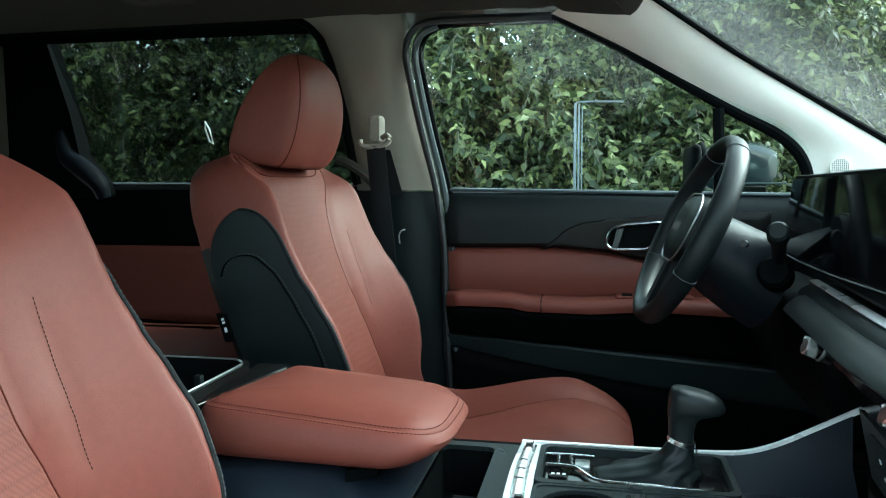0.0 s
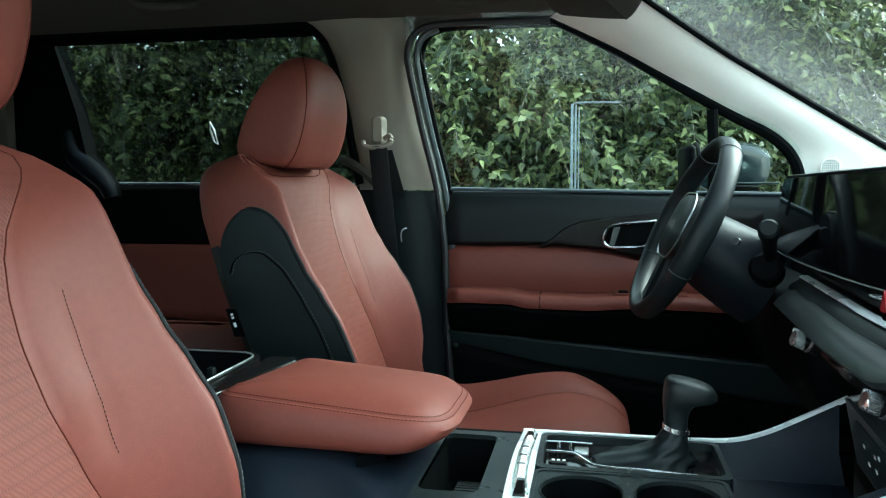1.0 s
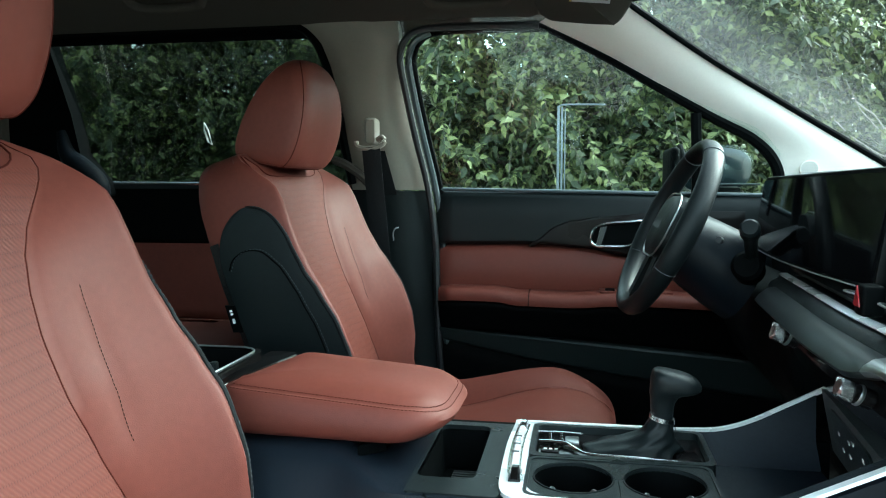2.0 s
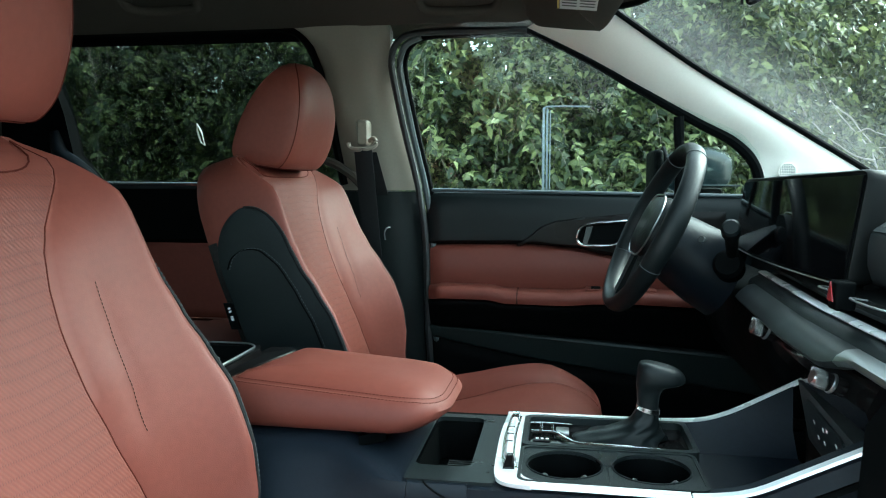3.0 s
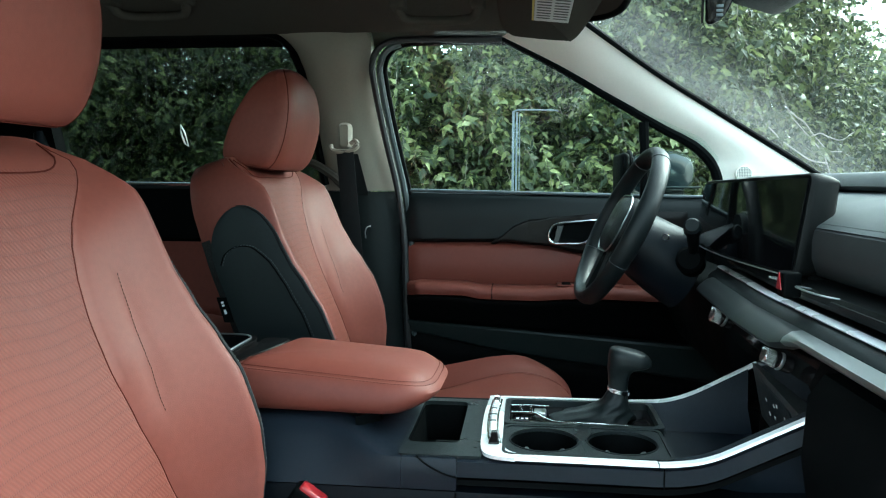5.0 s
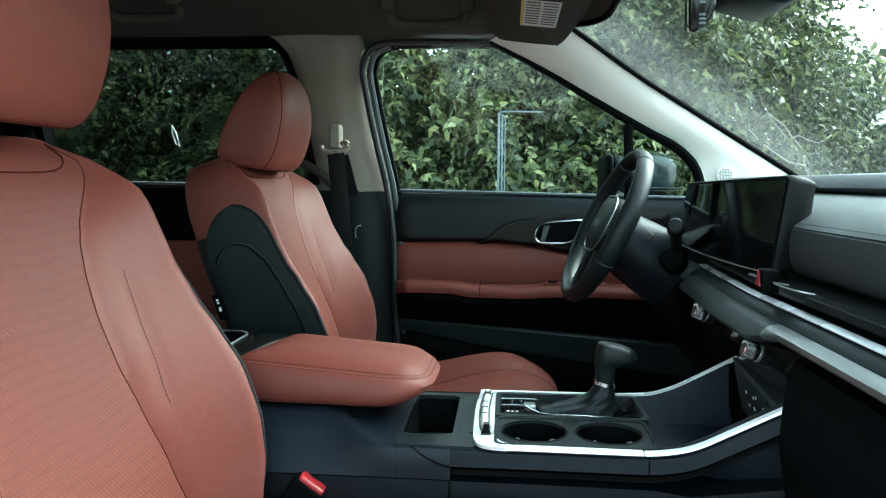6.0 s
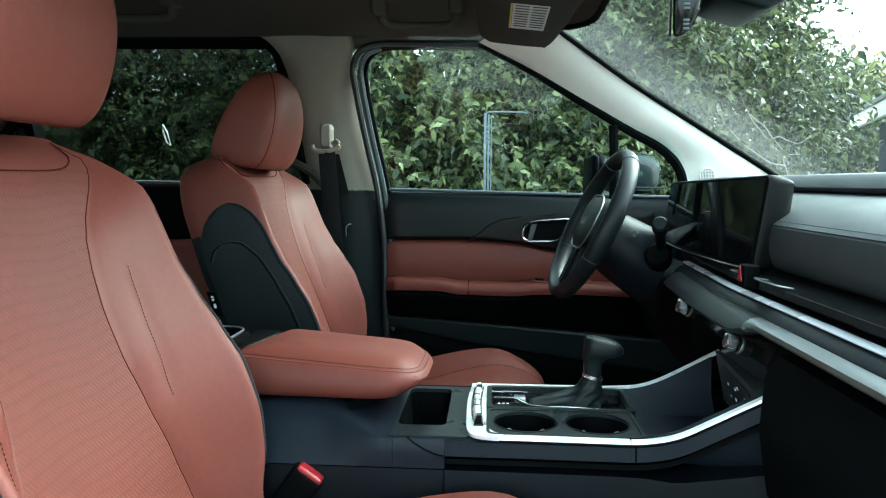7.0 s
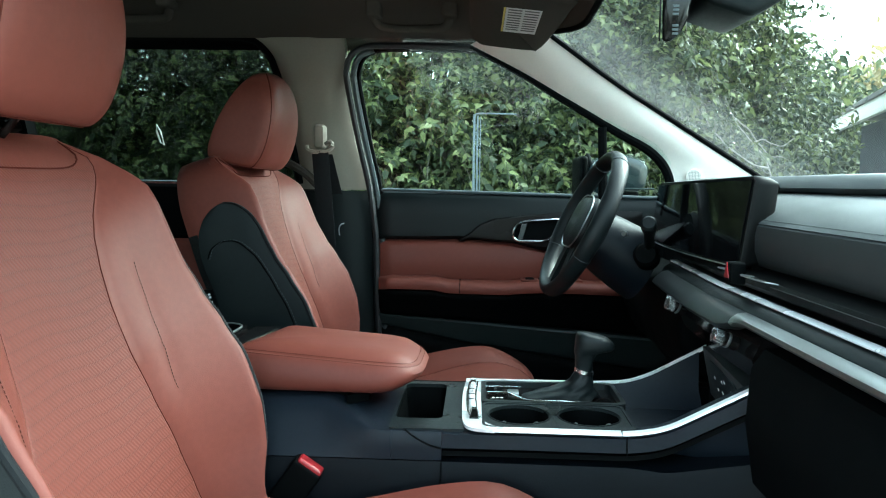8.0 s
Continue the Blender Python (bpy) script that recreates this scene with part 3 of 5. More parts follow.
# rubber seals round the driver's door opening
seal_line = [(0.262, 0.872, 0.45), (0.24, 0.872, 0.75), (0.232, 0.872, 1.0), (0.214, 0.866, 1.14), (0.186, 0.835, 1.28), (0.163, 0.80, 1.42), (0.160, 0.79, 1.475), (0.178, 0.785, 1.512), (0.215, 0.785, 1.530), (0.30, 0.787, 1.534), (0.50, 0.79, 1.532)]
whole("door_seal", tube(curve_points(seal_line, 70), 0.009, 8), rubber, "black rubber seal of the front door", "seal", kind="structure")
whole("door_frame_strip", tube([p + Vector((0.017, 0.02, -0.004)) for p in curve_points(seal_line[:9], 60)], 0.009, 8), seal_grey, "grey-blue painted edge of the door opening", "door frame", kind="structure")
whole("door_seal_inner", tube([p + Vector((0.028, 0.03, -0.004)) for p in curve_points(seal_line[2:], 60)], 0.008, 8), deep_plastic, "black inner rubber seal of the window frame", "seal", kind="structure")


# ---- windows ----
def window_glass(outline, y_of_z, mat, name, label):
    bm = bmesh.new()
    vs = [bm.verts.new((x, y_of_z(z), z)) for x, z in outline]
    bm.faces.new(vs)
    ext = bmesh.ops.extrude_face_region(bm, geom=bm.faces[:])
    for v in ext["geom"]:
        if isinstance(v, bmesh.types.BMVert):
            v.co.y += 0.004
    ob = whole(name, bm, mat, label, "window", kind="structure", smooth=0)
    ob.visible_shadow = False
    return ob


glass_y = lambda z: 0.905 - 0.27 * (z - 1.12)
window_glass([(0.16, 1.05), (0.97, 1.05), (0.93, 1.33), (0.52, 1.56), (0.10, 1.56)], glass_y, side_glass, "window_1", "clear glass of the front side window")
window_glass([(0.97, 1.05), (1.12, 1.05), (1.10, 1.20), (1.03, 1.28), (0.93, 1.33)], glass_y, side_glass, "window_2", "small triangular quarter window")
window_glass([(-1.05, 1.10), (0.05, 1.10), (0.05, 1.60), (-1.05, 1.60)], lambda z: 0.93 - 0.16 * (z - 1.1), tinted_glass, "window_3", "dark tinted glass of the sliding door")
whole("quarter_post", tube([(0.885, 0.868, 1.10), (0.882, 0.857, 1.20), (0.875, 0.848, 1.322)], 0.013, 8), deep_plastic, "black post between side and quarter window", "window post", kind="structure")
# black frame under the A-pillar round the quarter window
quarter = [(0.50, 0.80, 1.535), (0.65, 0.82, 1.460), (0.79, 0.84, 1.381), (0.92, 0.862, 1.309), (1.015, 0.876, 1.258), (1.068, 0.885, 1.20), (1.082, 0.888, 1.13), (1.06, 0.888, 1.11)]
whole("window_frame", tube(curve_points(quarter, 50), [0.008 + 0.006 * min(1.0, k / 30) for k in range(50)], 8), deep_plastic, "black rubber frame along the front pillar", "window frame", kind="structure")


def windshield(u, v):
    k = min(int(u * 39 + 0.5), 39)
    p = upp_c[k] + Vector((0.012, 0, 0.004))
    y = p.y * (1 - 2 * v)
    return (p.x + 0.16 * (1 - (y / p.y) ** 2), y, p.z + 0.05 * (1 - u) * (1 - (y / p.y) ** 2))


glass = whole("window_4", sheet(40, 24, windshield), front_glass, "dusty glass of the windshield", "windshield", kind="structure")
glass.visible_shadow = False
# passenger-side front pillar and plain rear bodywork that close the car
whole("pillar_a_passenger", sheet(40, 8, lambda u, v: (lambda p: (p[0], -p[1], p[2]))(a_pillar(u, v)), (0.03, -0.03, 0)), shaded_beige, "pale beige front pillar on the passenger side", "pillar trim", kind="structure")
whole("wall_rear", box(-1.95, -1.9, -0.9, 0.95, 0.4, 1.6, 0.01), deep_plastic, "plain dark rear end of the cabin", "wall", kind="structure")
whole("wall_passenger_rear", box(-1.9, -0.30, -0.93, -0.87, 0.36, 1.12, 0.01), deep_plastic, "plain dark rear side wall of the cabin", "wall", kind="structure")
whole("wall_front", box(1.165, 1.30, -0.9, 0.95, 0.36, 1.08, 0.01), deep_plastic, "plain dark bulkhead behind the dashboard", "wall", kind="structure")
window_glass([(-1.88, 1.10), (-0.42, 1.10), (-0.42, 1.60), (-1.88, 1.60)], lambda z: -0.90, tinted_glass, "window_5", "dark tinted rear glass on the passenger side").visible_shadow = True
whole("passenger_sill", box(-0.30, 1.25, -0.90, -0.80, 0.30, 0.44, 0.02), black_plastic, "black door sill of the open passenger side", "sill", kind="structure")
whole("pillar_b_passenger", box(-0.42, -0.28, -0.92, -0.84, 0.36, 1.58, 0.02), black_plastic, "black middle pillar on the passenger side", "pillar trim", kind="structure")

# ---- sliding rear door ----
rear_door = thing("sliding_door", (-0.5, 0.92, 0.42), "black rear sliding door with red-brown leather panel", "car door")


def slab(x0, x1, zlo, zhi, yf, thick=0.03, roll=0.012, nx=40, nz=16):
    """A padded upright panel, seen from -y, with rolled edges."""
    def f(u, v):
        x = x0 + (x1 - x0) * u
        a, b = zlo(x), zhi(x)
        z = a + (b - a) * v
        d = min(x - x0, x1 - x, z - a, b - z)
        e = max(0.0, roll - d)
        return (x, yf(x, z) + roll - math.sqrt(max(0.0, roll * roll - e * e)), z)
    return sheet(nx, nz, f, (0, thick, 0))


flat = lambda z: (lambda x: z)
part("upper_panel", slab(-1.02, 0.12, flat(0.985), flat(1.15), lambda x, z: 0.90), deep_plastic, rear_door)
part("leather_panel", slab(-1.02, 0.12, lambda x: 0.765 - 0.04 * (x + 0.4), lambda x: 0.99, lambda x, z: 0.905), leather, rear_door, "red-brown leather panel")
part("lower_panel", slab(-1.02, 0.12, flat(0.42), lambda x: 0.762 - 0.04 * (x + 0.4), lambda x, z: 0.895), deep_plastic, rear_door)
part("window_trim", tube([(-1.0, 0.903, 1.157), (0.10, 0.903, 1.149)], 0.0055, 8), chrome, rear_door, "thin bright window strip")
# black frame of the rear window
rw = [(0.02, 1.15), (0.0, 1.30), (-0.022, 1.44), (-0.055, 1.52), (-0.12, 1.552), (-0.30, 1.556), (-0.90, 1.553)]
part("window_frame", tube([Vector((p.x - 0.012, 0.872 - 0.22 * (p.y - 1.15), p.y + 0.004)) for p in curve_points([(a, b, 0) for a, b in rw], 50)], 0.013, 8), deep_plastic, rear_door)

# rear pillar trim with belt cover, dark
pillar_c = thing("rear_pillar", (-0.95, 0.85, 0.42), "dark rear pillar trim with a rounded belt cover", "pillar trim", kind="structure")
part("trim_panel", prism([(-1.15, 1.12), (-0.700, 1.12), (-0.712, 1.162), (-0.748, 1.202), (-0.784, 1.235), (-0.802, 1.35), (-0.860, 1.53), (-0.878, 1.60), (-1.15, 1.60)], "y", 0.85, 0.90, 0.006, 2), deep_plastic, pillar_c)
part("belt_cover", tube(curve_points([(-0.835, 0.86, 1.30), (-0.815, 0.85, 1.235), (-0.770, 0.845, 1.200), (-0.725, 0.85, 1.160), (-0.715, 0.86, 1.12)], 16), [0.018 + 0.010 * math.sin(math.pi * k / 15) for k in range(16)], 14), navy_shaded, pillar_c)
part("shaded_beige", box(-1.35, -1.0, 0.82, 0.88, 1.22, 1.6, 0.02), headliner_cloth, pillar_c)

# second-row seat, just its cushion front shows
bench = thing("bench_seat", (-0.55, 0.5, 0.42), "red-brown leather second-row seat", "car seat")
part("cushion", pillow(rounded(-0.75, -0.16, 0.24, 0.76, 0.11, 8), [(0.03, 0.62), (0.0, 0.66), (-0.004, 0.74), (0.006, 0.770), (0.030, 0.798), (0.07, 0.812), (0.14, 0.818)]), leather, bench)
part("base", box(-0.70, -0.25, 0.28, 0.72, 0.40, 0.64, 0.02), deep_plastic, bench)

# ---- driver's door ----
door = thing("door_1", (0.6, 0.9, 0.42), "black front door with red-brown leather insert and armrest", "car door", kind="structure")
X0, X1 = 0.232, 1.16


def inner_y(x, z):
    return 0.872 + 0.018 * max(0, (z - 1.06) / 0.08) ** 2


def red_top(x):
    return lerp([(0.23, 0.993), (0.5, 0.996), (0.62, 0.988), (0.72, 0.968), (0.85, 0.93), (0.95, 0.905), (1.2, 0.89)], x)


part("upper_panel", slab(X0, X1, lambda x: red_top(x) + 0.002, lambda x: 1.136 - 0.018 * (x - 0.2), inner_y, 0.04), black_plastic, door, "black soft upper door panel")
part("window_trim", tube([(0.21, 0.893, 1.139), (1.10, 0.893, 1.123)], 0.005, 8), seal_grey, door, "grey window strip")
part("leather_insert", slab(X0 + 0.003, X1, lambda x: 0.872, lambda x: red_top(x) - 0.001, lambda x, z: 0.880 - 0.010 * math.sin(min(1, max(0, (z - 0.87) / 0.12)) * math.pi), 0.03), leather, door, "red-brown padded leather insert")


def arm_top(x):
    return lerp([(0.25, 0.884), (0.28, 0.890), (0.40, 0.889), (0.45, 0.880), (0.60, 0.878), (0.68, 0.884), (0.75, 0.886), (1.1, 0.876)], x)


def armrest(x0, x1):
    rings = []
    for k in range(24):
        x = x0 + (x1 - x0) * k / 23
        e = lerp([(0.245, 0.6), (0.275, 1.0), (1.2, 1.0)], x)
        zt = arm_top(x)
        sec = [(0.885, zt), (0.835, zt + 0.001), (0.818, zt - 0.002), (0.808, zt - 0.009), (0.805, zt - 0.02), (0.810, zt - 0.033), (0.885, zt - 0.036)]
        rings.append([(x, 0.885 + (y - 0.885) * e, z) for y, z in sec])
    return loft(rings)


arm = part("armrest", armrest(0.245, 0.479), leather, door, "red-brown leather door armrest")
part("armrest_front", armrest(0.4815, 1.12), leather, door, "red-brown leather door armrest")
part("seam", tube([(0.4802, 0.886 + (y - 0.886), z) for y, z in ((0.88, arm_top(0.48)), (0.835, arm_top(0.48)), (0.81, arm_top(0.48) - 0.006), (0.806, arm_top(0.48) - 0.034))], 0.0022, 6), thread_dark, arm)
lid_top = lambda x: 0.776 - 0.068 * (x - 0.25)
lid_low = lambda x: 0.742 - 0.20 * (x - 0.25) + 0.075 * max(0.0, x - 0.48) ** 1.2
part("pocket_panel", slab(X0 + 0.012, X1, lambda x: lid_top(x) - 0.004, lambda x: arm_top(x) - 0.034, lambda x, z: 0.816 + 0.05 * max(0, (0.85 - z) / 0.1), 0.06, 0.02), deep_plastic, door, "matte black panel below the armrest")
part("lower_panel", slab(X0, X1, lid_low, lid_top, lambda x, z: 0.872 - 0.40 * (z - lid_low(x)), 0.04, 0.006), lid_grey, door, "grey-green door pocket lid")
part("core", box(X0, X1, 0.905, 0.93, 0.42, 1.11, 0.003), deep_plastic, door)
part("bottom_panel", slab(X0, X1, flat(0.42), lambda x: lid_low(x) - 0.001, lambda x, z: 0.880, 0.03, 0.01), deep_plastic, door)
# dark glossy handle surround and chrome handle
bz = lambda x: lerp([(0.47, 0.994), (0.50, 1.012), (0.54, 1.045), (0.58, 1.06), (0.66, 1.070), (0.80, 1.082), (0.95, 1.085)], x)
part("handle_surround", slab(0.475, 1.0, lambda x: max(red_top(x) + 0.004, 0.93) if x > 0.5 else 0.992, lambda x: max(bz(x), 0.996), lambda x, z: 0.866, 0.02, 0.006), surround_black, door, "dark handle surround")
ring_o = closed_curve([(0.632, 1.012, 0), (0.640, 1.040, 0), (0.665, 1.052, 0), (0.725, 1.058, 0), (0.758, 1.060, 0), (0.768, 1.048, 0), (0.752, 1.020, 0), (0.725, 0.999, 0), (0.68, 0.996, 0), (0.645, 0.998, 0)], 60)
part("handle_recess", loft([[(p.x, 0.860, p.y) for p in ring_o], [(0.70 + (p.x - 0.70) * 0.92, 0.882, 1.028 + (p.y - 1.028) * 0.9) for p in ring_o]]), deep_plastic, door)
handle = part("door_handle", tube([(p.x, 0.856, p.y) for p in ring_o], 0.0042, 8, True), chrome, door, "satin chrome pull handle")
part("lever", loft([[(0.645 + a, 0.850, z) for a, z in ((0, 1.0), (0.012, 1.0), (0.026, 1.046), (0.010, 1.044))], [(0.645 + a, 0.862, z) for a, z in ((0, 1.0), (0.012, 1.0), (0.026, 1.046), (0.010, 1.044))]]), dark_silver, handle)
switches = part("switch_panel", box(0.655, 0.83, 0.822, 0.87, 0.882, 0.8885, 0.002), leather, door, "raised red-brown switch panel")
for k in range(4):
    part("switch", box(0.668 + 0.036 * k, 0.692 + 0.036 * k, 0.826, 0.85, 0.887, 0.8925, 0.002), deep_plastic, switches)

# ---- seat belt of the driver ----
belt = thing("seat_belt", (0.1, 0.75, 0.6), "black seat belt hanging from a beige height adjuster", "seat belt")
part("height_adjuster", pillow(rounded(0.070, 0.104, 1.250, 1.318, 0.012), [(0, 0), (0, 0.02), (0.006, 0.028)]), shaded_beige, belt)
for ob in belt.children:
    ob.data.transform(Matrix(((1, 0, 0, 0), (0, 0, -1, 0.795), (0, 1, 0, 0), (0, 0, 0, 1))))
part("lower_trim", tube(curve_points([(-0.03, 0.84, 1.215), (0.0, 0.825, 1.205), (0.04, 0.82, 1.18), (0.07, 0.825, 1.15)], 10), 0.012, 8), headliner_cloth, belt)
part("belt_guide", tube(curve_points([(0.055, 0.75, 1.258), (0.06, 0.748, 1.245), (0.08, 0.745, 1.240), (0.11, 0.745, 1.243), (0.128, 0.748, 1.255), (0.122, 0.75, 1.268), (0.108, 0.755, 1.262)], 20), 0.0066, 8), shaded_beige, belt, "beige plastic belt guide")
part("webbing", sheet(16, 5, lambda u, v: (0.072 + 0.046 * v + 0.016 * u, 0.742 + 0.06 * u - 0.004 * math.sin(math.pi * v) * (1 - u), 1.243 - 0.36 * u), (0, 0.0015, 0)), webbing, belt, "black belt webbing")
part("webbing", sheet(10, 3, lambda u, v: (0.085 + 0.040 * v + 0.018 * u, 0.764 + 0.05 * u, 1.235 - 0.11 * u), (0, 0.0015, 0)), webbing, belt)
part("hook", tube(curve_points([(0.152, 0.795, 1.043), (0.144, 0.788, 1.040), (0.139, 0.786, 1.028), (0.140, 0.788, 1.010)], 12), 0.0018, 6), silver, belt, "small silver wire hook")

# ---- steering wheel and column ----
wheel = thing("steering_wheel", (0.767, 0.43, 1.07), "black leather steering wheel with satin spokes", "steering wheel")
WM = pose(0.767, 0.43, 1.07) @ pose(0, 0, 0, 0, 0, 4) @ pose(0, 0, 0, 0, 25.4, 0)
# local: z up in the wheel's plane, y across, -x towards the driver


def wp(x, y, z):
    return WM @ Vector((x, y, z))


rim = bmesh.new()
R, nseg = 0.168, 72
rings = []
for k in range(nseg):
    a = k * math.tau / nseg
    grip = 1.0 + 0.10 * math.exp(-((abs(math.degrees(math.atan2(math.sin(a), abs(math.cos(a))))) - 5) / 18) ** 2)
    rings.append([wp(0.0195 * grip * math.cos(b), (R + 0.0145 * grip * math.sin(b)) * math.cos(a), (R + 0.0145 * grip * math.sin(b)) * math.sin(a)) for b in [j * math.tau / 14 for j in range(14)]])
rings.append(rings[0])
rim = loft(rings, True, False)
bmesh.ops.remove_doubles(rim, verts=rim.verts[:], dist=1e-6)
rim_ob = part("rim", rim, dark_leather, wheel, "black leather rim", 60)
for a in (62, 118, 205, 335):
    ar = radians(a)
    part("seam", tube([wp(0.0202 * math.cos(b), (R + 0.0152 * math.sin(b)) * math.cos(ar), (R + 0.0152 * math.sin(b)) * math.sin(ar)) for b in [j * math.tau / 16 for j in range(16)]], 0.0008, 5, True), thread_grey, rim_ob)
hub = [(0.0, 1.0), (-0.012, 1.0), (-0.024, 0.93), (-0.030, 0.75), (-0.032, 0.4)]
outl = rounded(-0.078, 0.078, -0.062, 0.066, 0.05, 8)
hub_ob = part("hub", loft([[wp(-0.0 + x + 0.012, y * k, z * k) for y, z in outl] for x, k in hub]), black_plastic, wheel, "black airbag cover")
part("hub_ring", tube([wp(-0.012, y * 1.0, z * 1.0) for y, z in outl], 0.0017, 6, True), silver, hub_ob, "satin silver ring")
part("emblem", loft([[wp(x, y, z) for y, z in rounded(-0.028, 0.028, -0.008, 0.008, 0.004)] for x in (-0.0195, -0.0205)]), grey_print, hub_ob, "plain dark grey badge bar")
for sg in (1, -1):
    part("spoke", loft([[wp(-0.004 + q, sg * 0.070, z) for q, z in ((0, 0.028), (0, -0.03), (0.016, -0.03), (0.016, 0.028))], [wp(0.0 + q, sg * 0.158, z) for q, z in ((0, 0.018), (0, -0.022), (0.014, -0.022), (0.014, 0.018))]]), gloss_black, wheel, "glossy black spoke with switches")
    part("spoke", loft([[wp(-0.002 + q, sg * y, -0.055) for q, y in ((0, 0.015), (0, 0.05), (0.014, 0.05), (0.014, 0.015))], [wp(0.0 + q, sg * y, -0.158) for q, y in ((0, 0.03), (0, 0.058), (0.012, 0.058), (0.012, 0.03))]]), black_plastic, wheel, "black lower spoke")
column = thing("steering_column", (0.90, 0.43, 1.02), "black plastic steering column cover with stalk", "steering column")
prof = [(0.022, 0.060, 0.055), (0.03, 0.071, 0.065), (0.07, 0.079, 0.072), (0.12, 0.086, 0.078), (0.17, 0.088, 0.080)]
part("cover", loft([[wp(x, w * math.cos(k * math.tau / 28), -0.01 + hgt * math.sin(k * math.tau / 28) - 0.12 * x) for k in range(28)] for x, w, hgt in prof]), column_black, column, "black plastic column cover")
knee = [(0.93, 0.955), (0.99, 0.975), (1.04, 0.965), (1.04, 0.78), (0.97, 0.76), (0.925, 0.86)]
part("knee_panel", prism(knee, "y", 0.17, 0.78, 0.03, 5), deep_plastic, column, "matte black panel under the column")
stalk = part("stalk", tube([(0.895, 0.31, 1.03), (0.880, 0.25, 1.062), (0.872, 0.215, 1.078)], [0.010, 0.0115, 0.013], 14), black_plastic, column, "black stalk with round end")
part("stalk_end", disc_between((0.873, 0.222, 1.074), (0.866, 0.196, 1.086), 0.0160, 20, 0.004), black_plastic, stalk)
part("stalk_socket", disc_between((0.885, 0.30, 1.015), (0.90, 0.34, 1.0), 0.027, 24, 0.006), deep_plastic, column)
part("screw_cap", disc_between((0.845, 0.337, 1.055), (0.85, 0.345, 1.053), 0.006, 14), silver, column)

# small white tag behind the rear glass
tag = thing("window_tag", (-0.415, 0.89, 1.288), "small white tag on the tinted rear glass", "tag")
loop = [(-0.424, 1.322), (-0.411, 1.300), (-0.402, 1.262), (-0.413, 1.270), (-0.424, 1.302)]
part("tag_frame", tube([(x, 0.893, z) for x, z in loop], 0.0024, 6, True), white_print, tag)


# ---- dashboard ----
dash = thing("dashboard", (1.0, 0.0, 0.75), "black soft dashboard with silver trim strips", "dashboard")


def bow(y):
    """How far the dashboard's face moves forward along the car towards its ends."""
    return 0.05 * max(0.0, (y + 0.1) / 0.8) ** 1.0


def dash_part(prof, y0, y1, n=26):
    ys = [y0 + (y1 - y0) * k / (n - 1) for k in range(n)]
    return loft([[(x + bow(y), y, z) for x, z in prof] for y in ys])


part("top_pad", dash_part([(1.42, 1.13), (1.36, 1.158), (1.20, 1.176), (1.11, 1.181), (1.084, 1.178), (1.072, 1.168), (1.068, 1.158), (1.076, 1.1515), (1.42, 1.10)], -0.84, 0.84), dash_soft, dash, "blue-black soft dashboard top")
part("upper_face", dash_part([(1.12, 1.1505), (1.08, 1.149), (1.04, 1.142), (1.0, 1.130), (0.970, 1.117), (0.954, 1.1075), (0.949, 1.1035), (1.10, 1.09)], -0.84, 0.34), dash_soft, dash)
part("middle_face", dash_part([(0.951, 1.1025), (0.9475, 1.100), (0.945, 1.085), (0.946, 1.062), (0.952, 1.046), (0.962, 1.037), (1.03, 1.03), (1.03, 1.09)], -0.84, 0.34), dash_shaded, dash)
part("stitching", stitches([(0.9555 + bow(y), y, 1.1092) for y in [-0.84 + 0.02 * k for k in range(35)]], 0.004, 0.003, 0.0005, (-0.5, 0, 1)), thread_grey, dash)
part("core", dash_part([(1.30, 1.14), (1.04, 1.12), (1.0, 0.99), (0.99, 0.70), (1.30, 0.70)], -0.84, 0.84), deep_plastic, dash)
part("shelf", dash_part([(0.98, 1.032), (0.925, 1.030), (0.918, 1.020), (0.925, 1.012), (0.98, 1.008)], -0.84, 0.24), screen_black, dash, "glossy black vent strip")
part("shelf_slot", dash_part([(0.9165, 1.027), (0.9145, 1.0265), (0.9145, 1.018), (0.9165, 1.0175)], -0.84, -0.30), black_plastic, dash, "dark grey inlay strip")
part("chrome_strip", dash_part([(0.92, 1.0065), (0.910, 1.0062), (0.907, 1.0045), (0.908, 1.0025), (0.92, 1.002)], -0.84, 0.27), silver_paint, dash, "bright chrome strip")
part("dark_band", dash_part([(0.98, 1.0015), (0.910, 1.001), (0.895, 0.992), (0.891, 0.985), (0.98, 0.98)], -0.84, 0.27), black_plastic, dash)
TRIM_NEAR = ((0.893, 0.9895), (0.881, 0.9885), (0.874, 0.9850), (0.8722, 0.9805), (0.877, 0.9760), (0.893, 0.9745))
TRIM_FAR = ((0.893, 0.9895), (0.881, 0.987), (0.868, 0.976), (0.862, 0.967), (0.868, 0.960), (0.893, 0.958))


def trim_ring(y):
    f = soft([(-0.9, 0.0), (-0.30, 0.0), (-0.25, 1.0), (0.3, 1.0)], y, 0.015)
    return [(p[0] + (q[0] - p[0]) * f + bow(y), y, p[1] + (q[1] - p[1]) * f) for p, q in zip(TRIM_NEAR, TRIM_FAR)]


